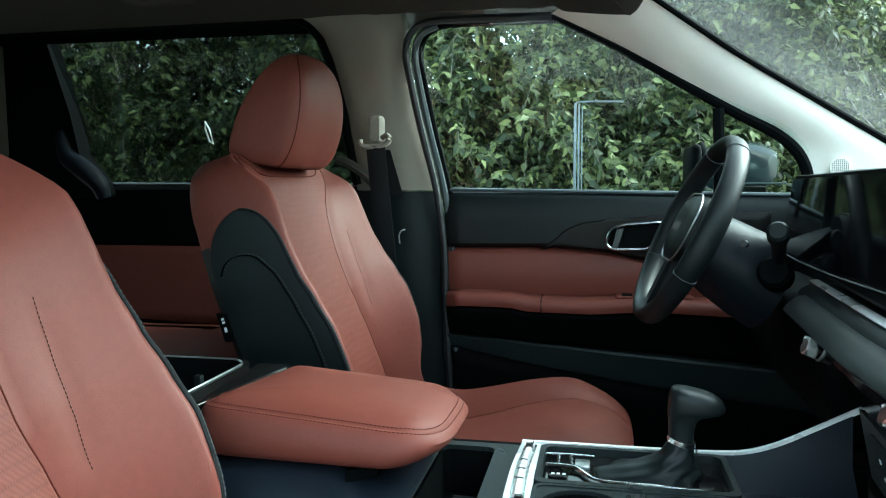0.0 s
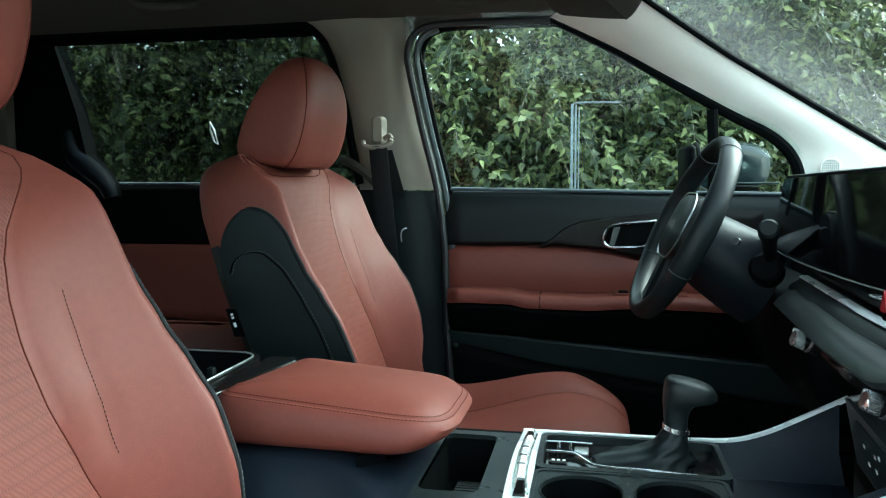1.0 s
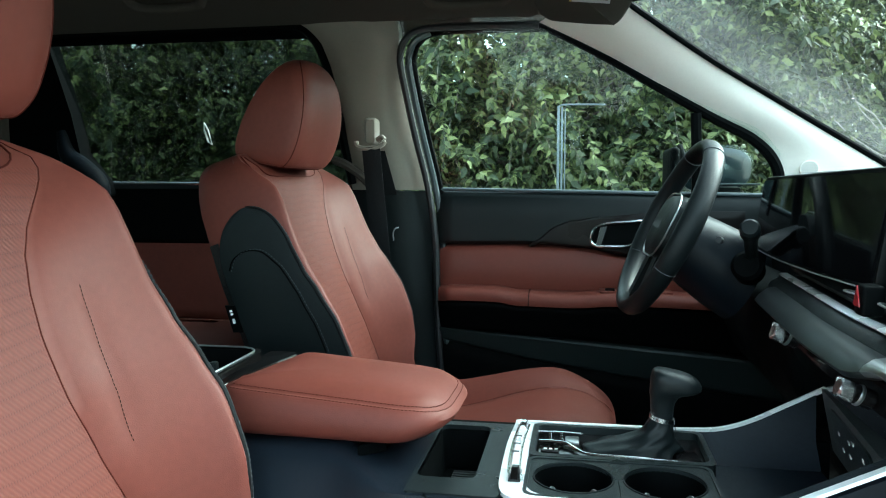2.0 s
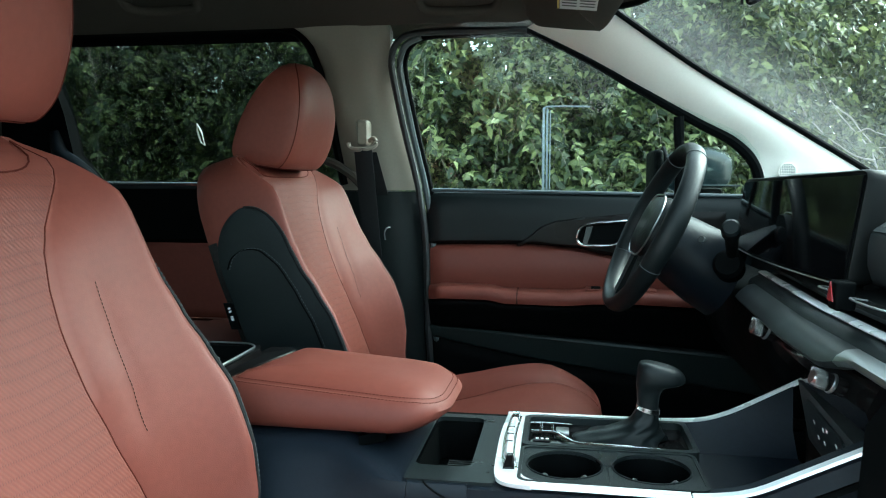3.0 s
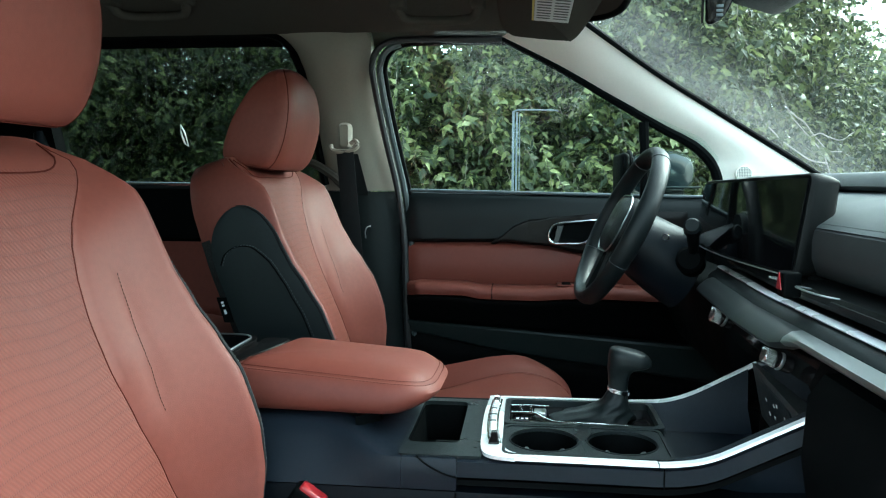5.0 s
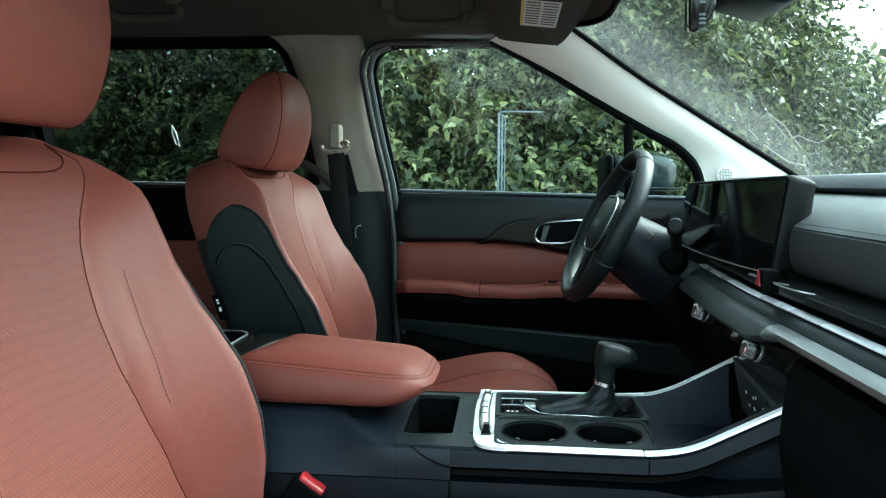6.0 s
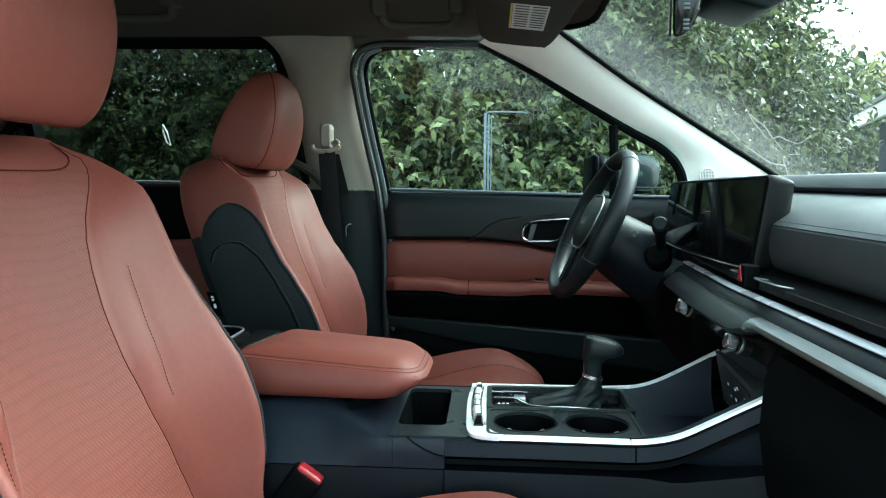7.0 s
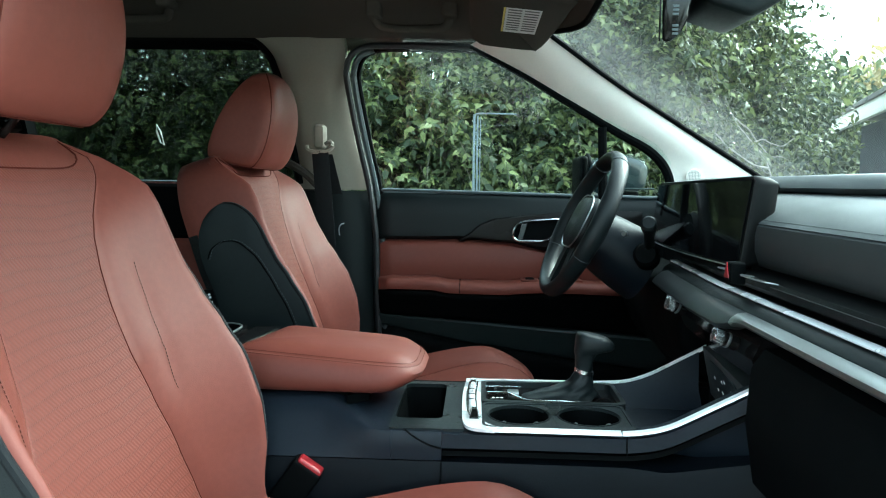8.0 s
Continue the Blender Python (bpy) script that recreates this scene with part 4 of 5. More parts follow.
part("silver_trim", loft([trim_ring(-0.84 + 0.56 * k / 50) for k in range(51)]), silver, dash, "wide brushed silver trim")
part("trim_panel", loft([trim_ring(-0.2795 + 0.50 * k / 40) for k in range(41)]), dark_silver, dash, "dark brushed trim panel")
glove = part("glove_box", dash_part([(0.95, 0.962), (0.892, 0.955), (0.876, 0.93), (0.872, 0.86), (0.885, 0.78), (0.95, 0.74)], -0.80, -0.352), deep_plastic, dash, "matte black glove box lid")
part("climate_panel", dash_part([(0.95, 0.962), (0.905, 0.958), (0.892, 0.93), (0.905, 0.90), (0.95, 0.89)], -0.31, 0.10), gloss_black, dash, "glossy black climate control panel")
for y, x, kr in ((0.02, 0.876, 0.0118), (-0.265, 0.868, 0.0102)):
    knob = part("climate_knob", disc_between((x + 0.02, y, 0.942), (x - 0.002, y, 0.951), kr, 36, 0.002), gloss_black, dash, "black and chrome climate knob")
    part("knob_ring", disc_between((x - 0.001, y, 0.9503), (x - 0.014, y, 0.9555), kr, 36, 0.002), chrome, knob)
    part("knob_ring", disc_between((x + 0.004, y, 0.9485), (x + 0.008, y, 0.9468), kr + 0.001, 36, 0.001), silver, knob)
    for k in range(30):
        a = k * math.tau / 30
        part("rib", disc_between((x - 0.002, y + kr * math.cos(a), 0.9508 + kr * math.sin(a)), (x - 0.0125, y + kr * math.cos(a), 0.955 + kr * math.sin(a)), 0.0009, 4), chrome, knob)
hazard = part("hazard_button", box(0.889, 0.912, -0.2205, -0.1955, 1.018, 1.051, 0.004, 3), deep_plastic, dash, "black hazard switch")
tri = bmesh.new()
loft([[(0.8885, y, z) for y, z in ((-0.208 - 0.009, 1.028), (-0.208 + 0.009, 1.028), (-0.208, 1.050))], [(0.887, y, z) for y, z in ((-0.208 - 0.009, 1.028), (-0.208 + 0.009, 1.028), (-0.208, 1.050))]], bm=tri)
part("triangle", tri, red_plastic, hazard, "red warning triangle")
for y0, y1 in ((-0.19, -0.14), (-0.32, -0.235)):
    part("vent_tab", tube(curve_points([(0.917, y0, 1.033), (0.898, y0 + 0.005, 1.036), (0.892, (y0 + y1) / 2, 1.037), (0.898, y1 - 0.005, 1.036), (0.917, y1, 1.033)], 14), 0.0019, 8, flat=0.6), silver, dash, "small silver vent tab")
# speaker in the foot of the A-pillar
speaker = thing("tweeter_speaker", (1.14, 0.765, 1.187), "round beige tweeter grille in the pillar foot", "speaker")
foot_at = a_pillar(0.872, 0.241)
foot_n = Vector((-0.22, -0.95, 0.12)).normalized()
sm = Matrix.Translation(foot_at + foot_n * 0.009) @ foot_n.to_track_quat("Z", "Y").to_matrix().to_4x4()
gr = disc_between((0, 0, -0.03), (0, 0, 0.0042), 0.0215, 32, 0.001)
gr.transform(sm)
grille = part("grille", gr, lit_beige, speaker)
holes = bmesh.new()
for i in range(-5, 6):
    for j in range(-5, 6):
        if i * i + j * j < 24:
            h = disc_between((i * 0.0040, j * 0.0040, 0.0035), (i * 0.0040, j * 0.0040, 0.0045), 0.0015, 6)
            h.transform(sm)
            me = bpy.data.meshes.new("tmp")
            h.to_mesh(me)
            h.free()
            holes.from_mesh(me)
            bpy.data.meshes.remove(me)
hp = part("grille_holes", holes, grey_print, grille)
hp["kind"] = "stuff"

# ---- curved twin display ----
display = thing("display_screen", (0.95, 0.13, 1.04), "long black curved twin display standing on the dashboard", "screen")


def screen_x(y, z):
    return 0.934 + 0.14 * (z - 1.11) + 0.02 * ((y - 0.13) / 0.3) ** 2 - 0.018


def screen(grow, dx, thick):
    def f(u, v):
        y = -0.150 - grow + (0.590 + 2 * grow) * u
        z0, z1 = 1.039 - grow, 1.172 + grow - 0.010 * u
        z = z0 + (z1 - z0) * v
        return (screen_x(y, z) + dx, y, z)
    return sheet(30, 6, f, (thick, 0, 0))


case_o = rounded(-0.155, 0.444, 1.034, 1.176, 0.014, 6)
case_z = lambda y, z: z - 0.010 * (y + 0.15) / 0.59 * max(0, (z - 1.034) / 0.142)
part("housing", loft([[(screen_x(y, z) + dx, y, case_z(y, z)) for y, z in inset(case_o, i)] for dx, i in ((0.001, 0.004), (0.0, 0.0015), (0.003, 0.0), (0.010, 0.0), (0.026, 0.003), (0.040, 0.010), (0.046, 0.020))]), screen_black, display, "black rounded display housing")
part("glass", screen(-0.003, -0.0022, 0.003), screen_glass, display, "dark mirror-like display glass")
part("edge_line", tube([(screen_x(-0.148 + 0.0295 * k, 1.037) - 0.0025, -0.148 + 0.0295 * k, 1.0375) for k in range(20)], 0.0012, 6), silver, display, "thin satin line under the screen")
part("stand", dash_part([(0.95, 1.10), (0.95, 1.03), (1.02, 1.03), (1.02, 1.12)], -0.135, 0.42), screen_black, display)

# ---- centre console ----
console = thing("centre_console", (0.5, -0.09, 0.40), "blue-black centre console with chrome rim and cup holders", "centre console")


def near_y(x):
    return soft([(0.1, -0.228), (0.6, -0.232), (0.755, -0.236), (0.89, -0.287), (0.95, -0.308)], x)


def rim_z(x):
    return soft([(0.40, 0.800), (0.755, 0.801), (0.80, 0.815), (0.895, 0.881), (0.95, 0.917)], x)


def far_rim_z(x):
    return soft([(0.40, 0.801), (0.74, 0.802), (0.80, 0.805), (0.841, 0.819), (0.929, 0.867), (0.96, 0.884)], x)


def side_rings(y_in, y_out, zt, zb, xs):
    return [[(x, y_in(x), zt(x)), (x, y_out(x), zt(x) - 0.004), (x, y_out(x) - 0.002, zb(x) + 0.004), (x, y_in(x), zb(x))] for x in xs]


xs = [0.480 + 0.460 * k / 34 for k in range(35)]
part("side_band", loft(side_rings(lambda x: near_y(x) + 0.03, lambda x: near_y(x) - 0.004, lambda x: rim_z(x) - 0.003, lambda x: rim_z(x) - 0.031, xs)), navy_plastic, console, "blue-black upper side band")
fill = [0.4055 + 0.0740 * k / 8 for k in range(9)]
part("side_fill", loft([[(x, -0.186, 0.7965), (x, -0.222, 0.7968), (x, -0.231, 0.7955), (x, near_y(x) - 0.004, 0.789), (x, near_y(x) - 0.0055, 0.772), (x, near_y(x) - 0.006, 0.7545), (x, near_y(x) + 0.03, 0.7545), (x, -0.186, 0.78)] for x in fill]), navy_plastic, console)
xs = [0.4795 + 0.4605 * k / 34 for k in range(35)]
part("side_groove", loft(side_rings(lambda x: near_y(x) + 0.03, lambda x: near_y(x) + 0.006, lambda x: rim_z(x) - 0.031, lambda x: rim_z(x) - 0.046, xs)), deep_plastic, console)
xs = [-0.02 + 0.96 * k / 60 for k in range(61)]
low_z = lambda x: min(rim_z(x) - 0.046, 0.754 + max(0, x - 0.8) * 0.3)
part("side_lower", loft([[(x, near_y(x) + 0.05, low_z(x)), (x, near_y(x) - 0.004, low_z(x) - 0.002), (x, near_y(x) - 0.012, low_z(x) - 0.03), (x, near_y(x) - 0.014, 0.60), (x, near_y(x) + 0.01, 0.42), (x, near_y(x) + 0.05, 0.42)] for x in xs]), navy_shaded, console, "blue-black lower side panel, shade painted in")
xs = [-0.02 + 0.47 * k / 20 for k in range(21)]


def base_ring(x):
    f = min(1.0, max(0.0, (x - 0.29) / 0.105))
    f = f * f * (3 - 2 * f)
    a = [(-0.10, 0.828), (-0.170, 0.827), (-0.184, 0.822), (-0.197, 0.808), (-0.213, 0.787), (near_y(x) + 0.001, 0.765), (near_y(x) - 0.006, 0.7545)]
    b = [(-0.10, 0.797), (-0.190, 0.797), (-0.222, 0.7968), (-0.231, 0.7955), (near_y(x) - 0.004, 0.789), (near_y(x) - 0.0055, 0.772), (near_y(x) - 0.006, 0.7545)]
    row = [(x, p[0] + (q[0] - p[0]) * f, p[1] + (q[1] - p[1]) * f) for p, q in zip(a, b)]
    return row + [(x, -0.10, 0.745), (x, 0.03, 0.745), (x, 0.045, 0.79), (x, 0.03, 0.825 - 0.028 * f)]


cols = [[base_ring(-0.02 + 0.425 * k / 30)[q] for k in range(31)] for q in range(11)]
part("armrest_base", loft([[c[k] for c in cols] for k in range(31)]), navy_plastic, console, "blue-black base under the armrest")
part("far_side", box(-0.02, 0.95, 0.036, 0.055, 0.42, 0.797, 0.006), deep_plastic, console)
part("core", box(0.0, 0.90, -0.21, 0.03, 0.42, 0.70, 0.01), deep_plastic, console)


def ring_plate(outer, inner, z0, z1, lift=lambda x: 0.0):
    """A flat frame between two outlines of equal length."""
    rings = [[(x, y, z0 + lift(x)) for x, y in outer], [(x, y, z1 + lift(x)) for x, y in outer], [(x, y, z1 + lift(x)) for x, y in inner], [(x, y, z0 + lift(x)) for x, y in inner]]
    return loft(rings + [rings[0]], True, False)


# open bin in front of the armrest
part("bin_frame", ring_plate(rounded(0.40, 0.512, -0.226, 0.036, 0.006), rounded(0.405, 0.478, -0.178, 0.020, 0.012), 0.785, 0.7985), plate_grey, console, "black frame of the open bin")
part("bin", loft([[(x, y, 0.797) for x, y in rounded(0.4045, 0.4785, -0.1785, 0.0205, 0.012)], [(x, y, 0.735) for x, y in rounded(0.41, 0.472, -0.172, 0.014, 0.012)], [(x, y, 0.734) for x, y in rounded(0.414, 0.468, -0.168, 0.01, 0.012)]], True, False), deep_plastic, console, "black open bin")
part("bin_floor", box(0.408, 0.474, -0.174, 0.016, 0.730, 0.7345), deep_plastic, console)
mat_ob = part("bin_mat", box(0.428, 0.468, -0.165, -0.03, 0.7345, 0.750, 0.004), black_plastic, console, "ribbed black rubber mat")
for k in range(16):
    part("rib", box(0.430, 0.466, -0.160 + 0.008 * k, -0.156 + 0.008 * k, 0.750, 0.7515), rubber, mat_ob)
# silver fascia with toggle bar
fas_o = curve_points([(0.512, 0.040, 0), (0.507, -0.05, 0), (0.508, -0.15, 0), (0.511, -0.205, 0), (0.524, -0.228, 0), (0.556, -0.2365, 0)], 28)
fas_i = curve_points([(0.540, 0.034, 0), (0.538, -0.05, 0), (0.539, -0.14, 0), (0.542, -0.192, 0), (0.550, -0.211, 0), (0.562, -0.2185, 0)], 28)
bm = loft([[(a.x, a.y, 0.7972), (a.x, a.y, 0.802), (b.x, b.y, 0.8025), (b.x, b.y, 0.7972)] for a, b in zip(fas_o, fas_i)])
fascia = part("silver_fascia", bm, silver_paint, console, "bright silver fascia")
xs = [0.556 + 0.184 * k / 30 for k in range(31)]
near_rim = lambda w: loft([[(x, near_y(x) - 0.0043, rim_z(x) - 0.002), (x, near_y(x) - 0.003, rim_z(x) + 0.0015), (x, near_y(x) + w, rim_z(x) + 0.0025), (x, near_y(x) + w, rim_z(x) - 0.004)] for x in xs])
part("chrome_rim", near_rim(0.008), silver_paint, console, "bright chrome rim")
xs = [0.7415 + 0.172 * k / 30 for k in range(31)]
part("chrome_rim", near_rim(0.0055), silver_paint, console, "bright chrome rim")
for x0, x1 in ((0.512, 0.740), (0.7415, 0.94)):
    xs = [x0 + (x1 - x0) * k / 24 for k in range(25)]
    part("chrome_rim", loft([[(x, 0.046, far_rim_z(x) - 0.003), (x, 0.046, far_rim_z(x) + 0.002), (x, 0.043, far_rim_z(x) + 0.0030), (x, 0.039, far_rim_z(x) + 0.002), (x, 0.0385, far_rim_z(x) - 0.004)] for x in xs]), silver_paint, console, "bright chrome rim")
slot_line = curve_points([(0.5255, 0.026, 0), (0.522, -0.06, 0), (0.524, -0.145, 0), (0.530, -0.185, 0)], 16)
part("toggle_slot", loft([[(p.x - 0.0085, p.y, 0.8015), (p.x - 0.0085, p.y, 0.8034), (p.x + 0.0085, p.y, 0.8038), (p.x + 0.0085, p.y, 0.8015)] for p in slot_line]), chrome, console)
bar = part("toggle_bar", tube([(0.525, 0.020, 0.806), (0.522, -0.06, 0.807), (0.524, -0.145, 0.806), (0.529, -0.176, 0.804)], [0.0052, 0.0048, 0.0055, 0.0068], 6, flat=0.6), silver_paint, console, "polished toggle bar")
for y in (-0.045, -0.075, -0.105):
    part("mark", box(0.517, 0.527, y - 0.0006, y + 0.0006, 0.8085, 0.8107), grey_print, bar)
part("rocker", loft([[(0.5270 + dx, y, z) for dx, z in ((-0.0075, 0.8025), (0.0075, 0.8025), (0.004, zt), (-0.004, zt))] for y, zt in ((-0.150, 0.806), (-0.158, 0.8125), (-0.180, 0.812), (-0.188, 0.8055))]), gloss_black, console, "dark glossy rocker end of the toggle")
part("rocker", loft([[(0.5245 + dx, y, z) for dx, z in ((-0.0075, 0.8025), (0.0075, 0.8025), (0.004, zt), (-0.004, zt))] for y, zt in ((0.030, 0.8055), (0.022, 0.812), (0.006, 0.8115), (-0.002, 0.806))]), chrome, console, "polished rocker end of the toggle")
# joints of the side panels
part("joint", tube([(0.747, near_y(0.747) - 0.0045, 0.7995), (0.747, near_y(0.747) - 0.0065, 0.771)], 0.0011, 6), deep_plastic, console)
part("joint", tube(curve_points([(0.418, -0.190, 0.7975), (0.424, -0.222, 0.797), (0.430, -0.234, 0.795), (0.444, -0.2365, 0.786), (0.462, -0.2370, 0.777), (0.480, -0.2375, 0.7725)], 24), 0.0012, 6), deep_plastic, console)
part("joint", tube([(0.479, near_y(0.479) - 0.006, 0.752), (0.479, near_y(0.479) - 0.0135, 0.722), (0.479, near_y(0.479) - 0.0145, 0.60)], 0.0012, 6), deep_plastic, console)
# gear gate and cup holder plates
part("gate_plate", ring_plate(rounded(0.5385, 0.775, -0.098, 0.034, 0.012), rounded(0.546, 0.768, -0.088, 0.026, 0.012), 0.785, 0.8035), plate_grey, console)
gate = part("gate_panel", box(0.546, 0.768, -0.088, 0.026, 0.780, 0.794, 0.003), gloss_black, console, "glossy black gear gate panel")
part("gate_trim", tube(curve_points([(0.549, -0.029, 0.799), (0.570, -0.031, 0.800), (0.588, -0.036, 0.800), (0.600, -0.054, 0.800), (0.612, -0.070, 0.800), (0.640, -0.074, 0.800), (0.690, -0.076, 0.800), (0.738, -0.080, 0.799)], 40), [0.0042] * 20 + [0.0030] * 20, 8, flat=0.5), chrome, gate, "bright chrome fork of the gear gate")
part("gate_trim", tube(curve_points([(0.545, 0.012, 0.798), (0.575, 0.012, 0.799), (0.609, 0.010, 0.799)], 12), 0.0022, 8, flat=0.6), chrome, gate)
for x in (0.563, 0.579):
    part("gate_bridge", tube([(x, 0.010, 0.7985), (x + 0.001, -0.010, 0.7990), (x + 0.002, -0.030, 0.7992)], 0.0022, 6, flat=0.6), chrome, gate)
part("gate_button", box(0.585, 0.604, -0.026, 0.000, 0.793, 0.7985, 0.002), silver, gate, "small satin release button")
part("gate_button", box(0.553, 0.577, -0.062, -0.046, 0.793, 0.7975, 0.002), gloss_black, gate)
for k in range(3):
    part("mark", box(0.557 + 0.007 * k, 0.561 + 0.007 * k, -0.056, -0.052, 0.7975, 0.7979), white_print, gate)
part("gate_tail", box(0.742, 0.766, -0.084, -0.079, 0.793, 0.799, 0.001), chrome, gate)


def holed(x0, x1, y0, y1, cx, cy, r, z0, z1, n=64):
    outer, inner = [], []
    for k in range(n):
        a = (k + 0.5) * math.tau / n
        c, s = math.cos(a), math.sin(a)
        f = min(((x1 if c > 0 else x0) - cx) / c if abs(c) > 1e-6 else 9, ((y1 if s > 0 else y0) - cy) / s if abs(s) > 1e-6 else 9)
        outer.append((cx + c * f, cy + s * f))
        inner.append((cx + c * r, cy + s * r))
    return ring_plate(outer, inner, z0, z1)


for x0, x1, cx in ((0.5405, 0.650, 0.5965), (0.6505, 0.762, 0.7045)):
    cy = -0.158
    part("cup_plate", holed(x0, x1, -0.219, -0.100, cx, cy, 0.047, 0.790, 0.801), plate_grey, console)
    cup = part("cup_holder", loft([[(cx + r * math.cos(k * math.tau / 48), cy + r * math.sin(k * math.tau / 48), z) for k in range(48)] for r, z in ((0.0475, 0.8005), (0.0470, 0.797), (0.0455, 0.77), (0.043, 0.72), (0.042, 0.716))], True, False), deep_plastic, console, "deep black cup holder")
    bm = disc_between((cx, cy, 0.712), (cx, cy, 0.717), 0.043, 40)
    part("cup_floor", bm, rubber, cup)
    part("cup_lip", tube([(cx + 0.048 * math.cos(k * math.tau / 48), cy + 0.048 * math.sin(k * math.tau / 48), 0.8012) for k in range(48)], 0.0014, 6, True), black_plastic, cup)
    for a in (-125, -55):
        ar = radians(a)
        part("grip_tab", tube(curve_points([(cx + r * math.cos(ar), cy + r * math.sin(ar), z) for r, z in ((0.047, 0.8015), (0.041, 0.8005), (0.034, 0.792), (0.031, 0.776))], 10), [0.0008, 0.0012, 0.0014, 0.0015, 0.0015, 0.0015, 0.0015, 0.0014, 0.0012, 0.0008], 6), silver, cup, "small sprung metal tab")
part("plate_rim", ring_plate(rounded(0.5385, 0.766, -0.222, -0.0985, 0.014), rounded(0.543, 0.7615, -0.2175, -0.103, 0.012), 0.795, 0.8028), plate_grey, console)
# front tray with sockets
tray = part("front_tray", loft([[(x, near_y(x) + 0.010, rim_z(x) - 0.001), (x, near_y(x) + 0.016, min(rim_z(x) - 0.012, 0.80)), (x, near_y(x) + 0.04, 0.768), (x, 0.0, 0.768), (x, 0.028, min(rim_z(x) - 0.012, 0.80)), (x, 0.035, far_rim_z(x) - 0.001)] for x in [0.766 + 0.16 * k / 16 for k in range(17)]], False), navy_plastic, console, "blue-black front storage tray")
SP = lambda a, b, d: Vector((0.902, -0.262, 0.880)).lerp(Vector((0.925, 0.012, 0.880)), a) + Vector((0.018, 0.0, -0.085)) * b + Vector((-1, 0, 0.1)) * d
front = part("socket_wall", loft([[SP(a, b, 0) for a, b in ((0, 0), (1, 0), (1, 1), (0.06, 1))], [SP(a, b, -0.05) for a, b in ((0, 0), (1, 0), (1, 1), (0.06, 1))]]), socket_grey, console)
plate = part("socket_plate", loft([[SP(0.18 + 0.66 * (x + 0.5), 0.14 + 0.66 * (y + 0.5), d) for x, y in rounded(-0.5, 0.5, -0.5, 0.5, 0.12)] for d in (0, 0.003)]), plate_grey, console, "black socket plate with small marks")
for i, (a, b) in enumerate(((0.30, 0.36), (0.36, 0.55), (0.52, 0.36), (0.54, 0.58), (0.66, 0.62), (0.70, 0.42), (0.45, 0.30))):
    part("mark", loft([[SP(a + x, b + y, d) for x, y in rounded(-0.014, 0.014, -0.030, 0.030, 0.010, 3)] for d in (0.003, 0.0036)]), white_print, plate)
# armrest lid
lid = thing("armrest_lid", (0.3, -0.06, 0.82), "red-brown leather armrest lid with twin stitching", "armrest")
pts = []
order = [(0.454, 0.052), (0.165, 0.052), (0.125, -0.175), (0.450, -0.175)]
rad = [0.082, 0.045, 0.045, 0.082]
for k in range(4):
    a, b, c = Vector(order[k - 1]), Vector(order[k]), Vector(order[(k + 1) % 4])
    u, w = (a - b).normalized(), (c - b).normalized()
    p0, p1 = b + u * rad[k], b + w * rad[k]
    for j in range(9):
        t = j / 8
        pts.append(tuple((p0 * (1 - t) ** 2 + b * 2 * t * (1 - t) + p1 * t * t)))
arm_lift = lambda x, y, z=0.89: (0.012 * (0.30 - x) / 0.15 - 0.10 * max(0, x - 0.40)) * min(1.0, max(0.15, (z - 0.828) / 0.045))
lid_prof = [(0.034, 0.8285), (0.018, 0.829), (0.008, 0.8315), (0.002, 0.8375), (0.0, 0.846), (0.001, 0.8545), (0.0045, 0.863), (0.009, 0.8695), (0.0125, 0.8735), (0.0150, 0.8743), (0.0175, 0.8745), (0.020, 0.8765), (0.026, 0.880), (0.034, 0.8835)]
thick = lambda z: z + 0.009 * (z - 0.818) / 0.07
tuck = lambda x, z: x - 0.040 * max(0.0, (x - 0.33) / 0.115) * min(1.0, max(0.0, (0.866 - z) / 0.038)) ** 1.3
rings = [[(tuck(x, z), y, thick(z) + arm_lift(x, y, z)) for x, y in inset(pts, dd)] for dd, z in lid_prof]
cx = sum(p[0] for p in rings[-1]) / len(pts)
cy = sum(p[1] for p in rings[-1]) / len(pts)
for k, z in ((0.9, 0.8860), (0.75, 0.8882), (0.5, 0.8895), (0.25, 0.890), (0.02, 0.8902)):
    rings.append([(cx + (x - cx) * k, cy + (y - cy) * k, thick(z) + arm_lift(cx + (x - cx) * k, cy + (y - cy) * k)) for x, y, _ in rings[len(lid_prof) - 1]])
pad = part("pad", loft(rings), leather, lid)
for d, z in ((0.0128, 0.8734), (0.0195, 0.8764)):
    line = [(x, y, thick(z) + 0.0006 + arm_lift(x, y)) for x, y in inset(pts, d)]
    part("stitching", stitches(line + line[:1], 0.0032, 0.0018, 0.0005, (0, 0, 1)), thread_lid, pad)
part("lid_base", pillow(inset([(min(x, 0.360), y) for x, y in pts], 0.030), [(0, 0.815), (0, 0.8292)]), deep_plastic, lid)
# black tray behind the armrest with a thin silver line
rear_tray = thing("rear_tray", (0.05, -0.06, 0.80), "black open tray with silver edge behind the armrest", "tray")
tray_o = rounded(-0.10, 0.112, -0.165, 0.070, 0.045)
part("body", ring_plate(tray_o, inset(tray_o, 0.012), 0.80, 0.893), gloss_black, rear_tray)
part("cover_panel", prism([(0.1125, -0.160), (0.126, -0.168), (0.166, 0.048), (0.160, 0.066), (0.1125, 0.066)], "z", 0.80, 0.889, 0.004, 3), gloss_black, rear_tray, "glossy black cover panel")
part("bowl", loft([[(x, y, 0.892) for x, y in inset(tray_o, 0.0115)], [(x, y, 0.84) for x, y in inset(tray_o, 0.022)]], True, False), deep_plastic, rear_tray)
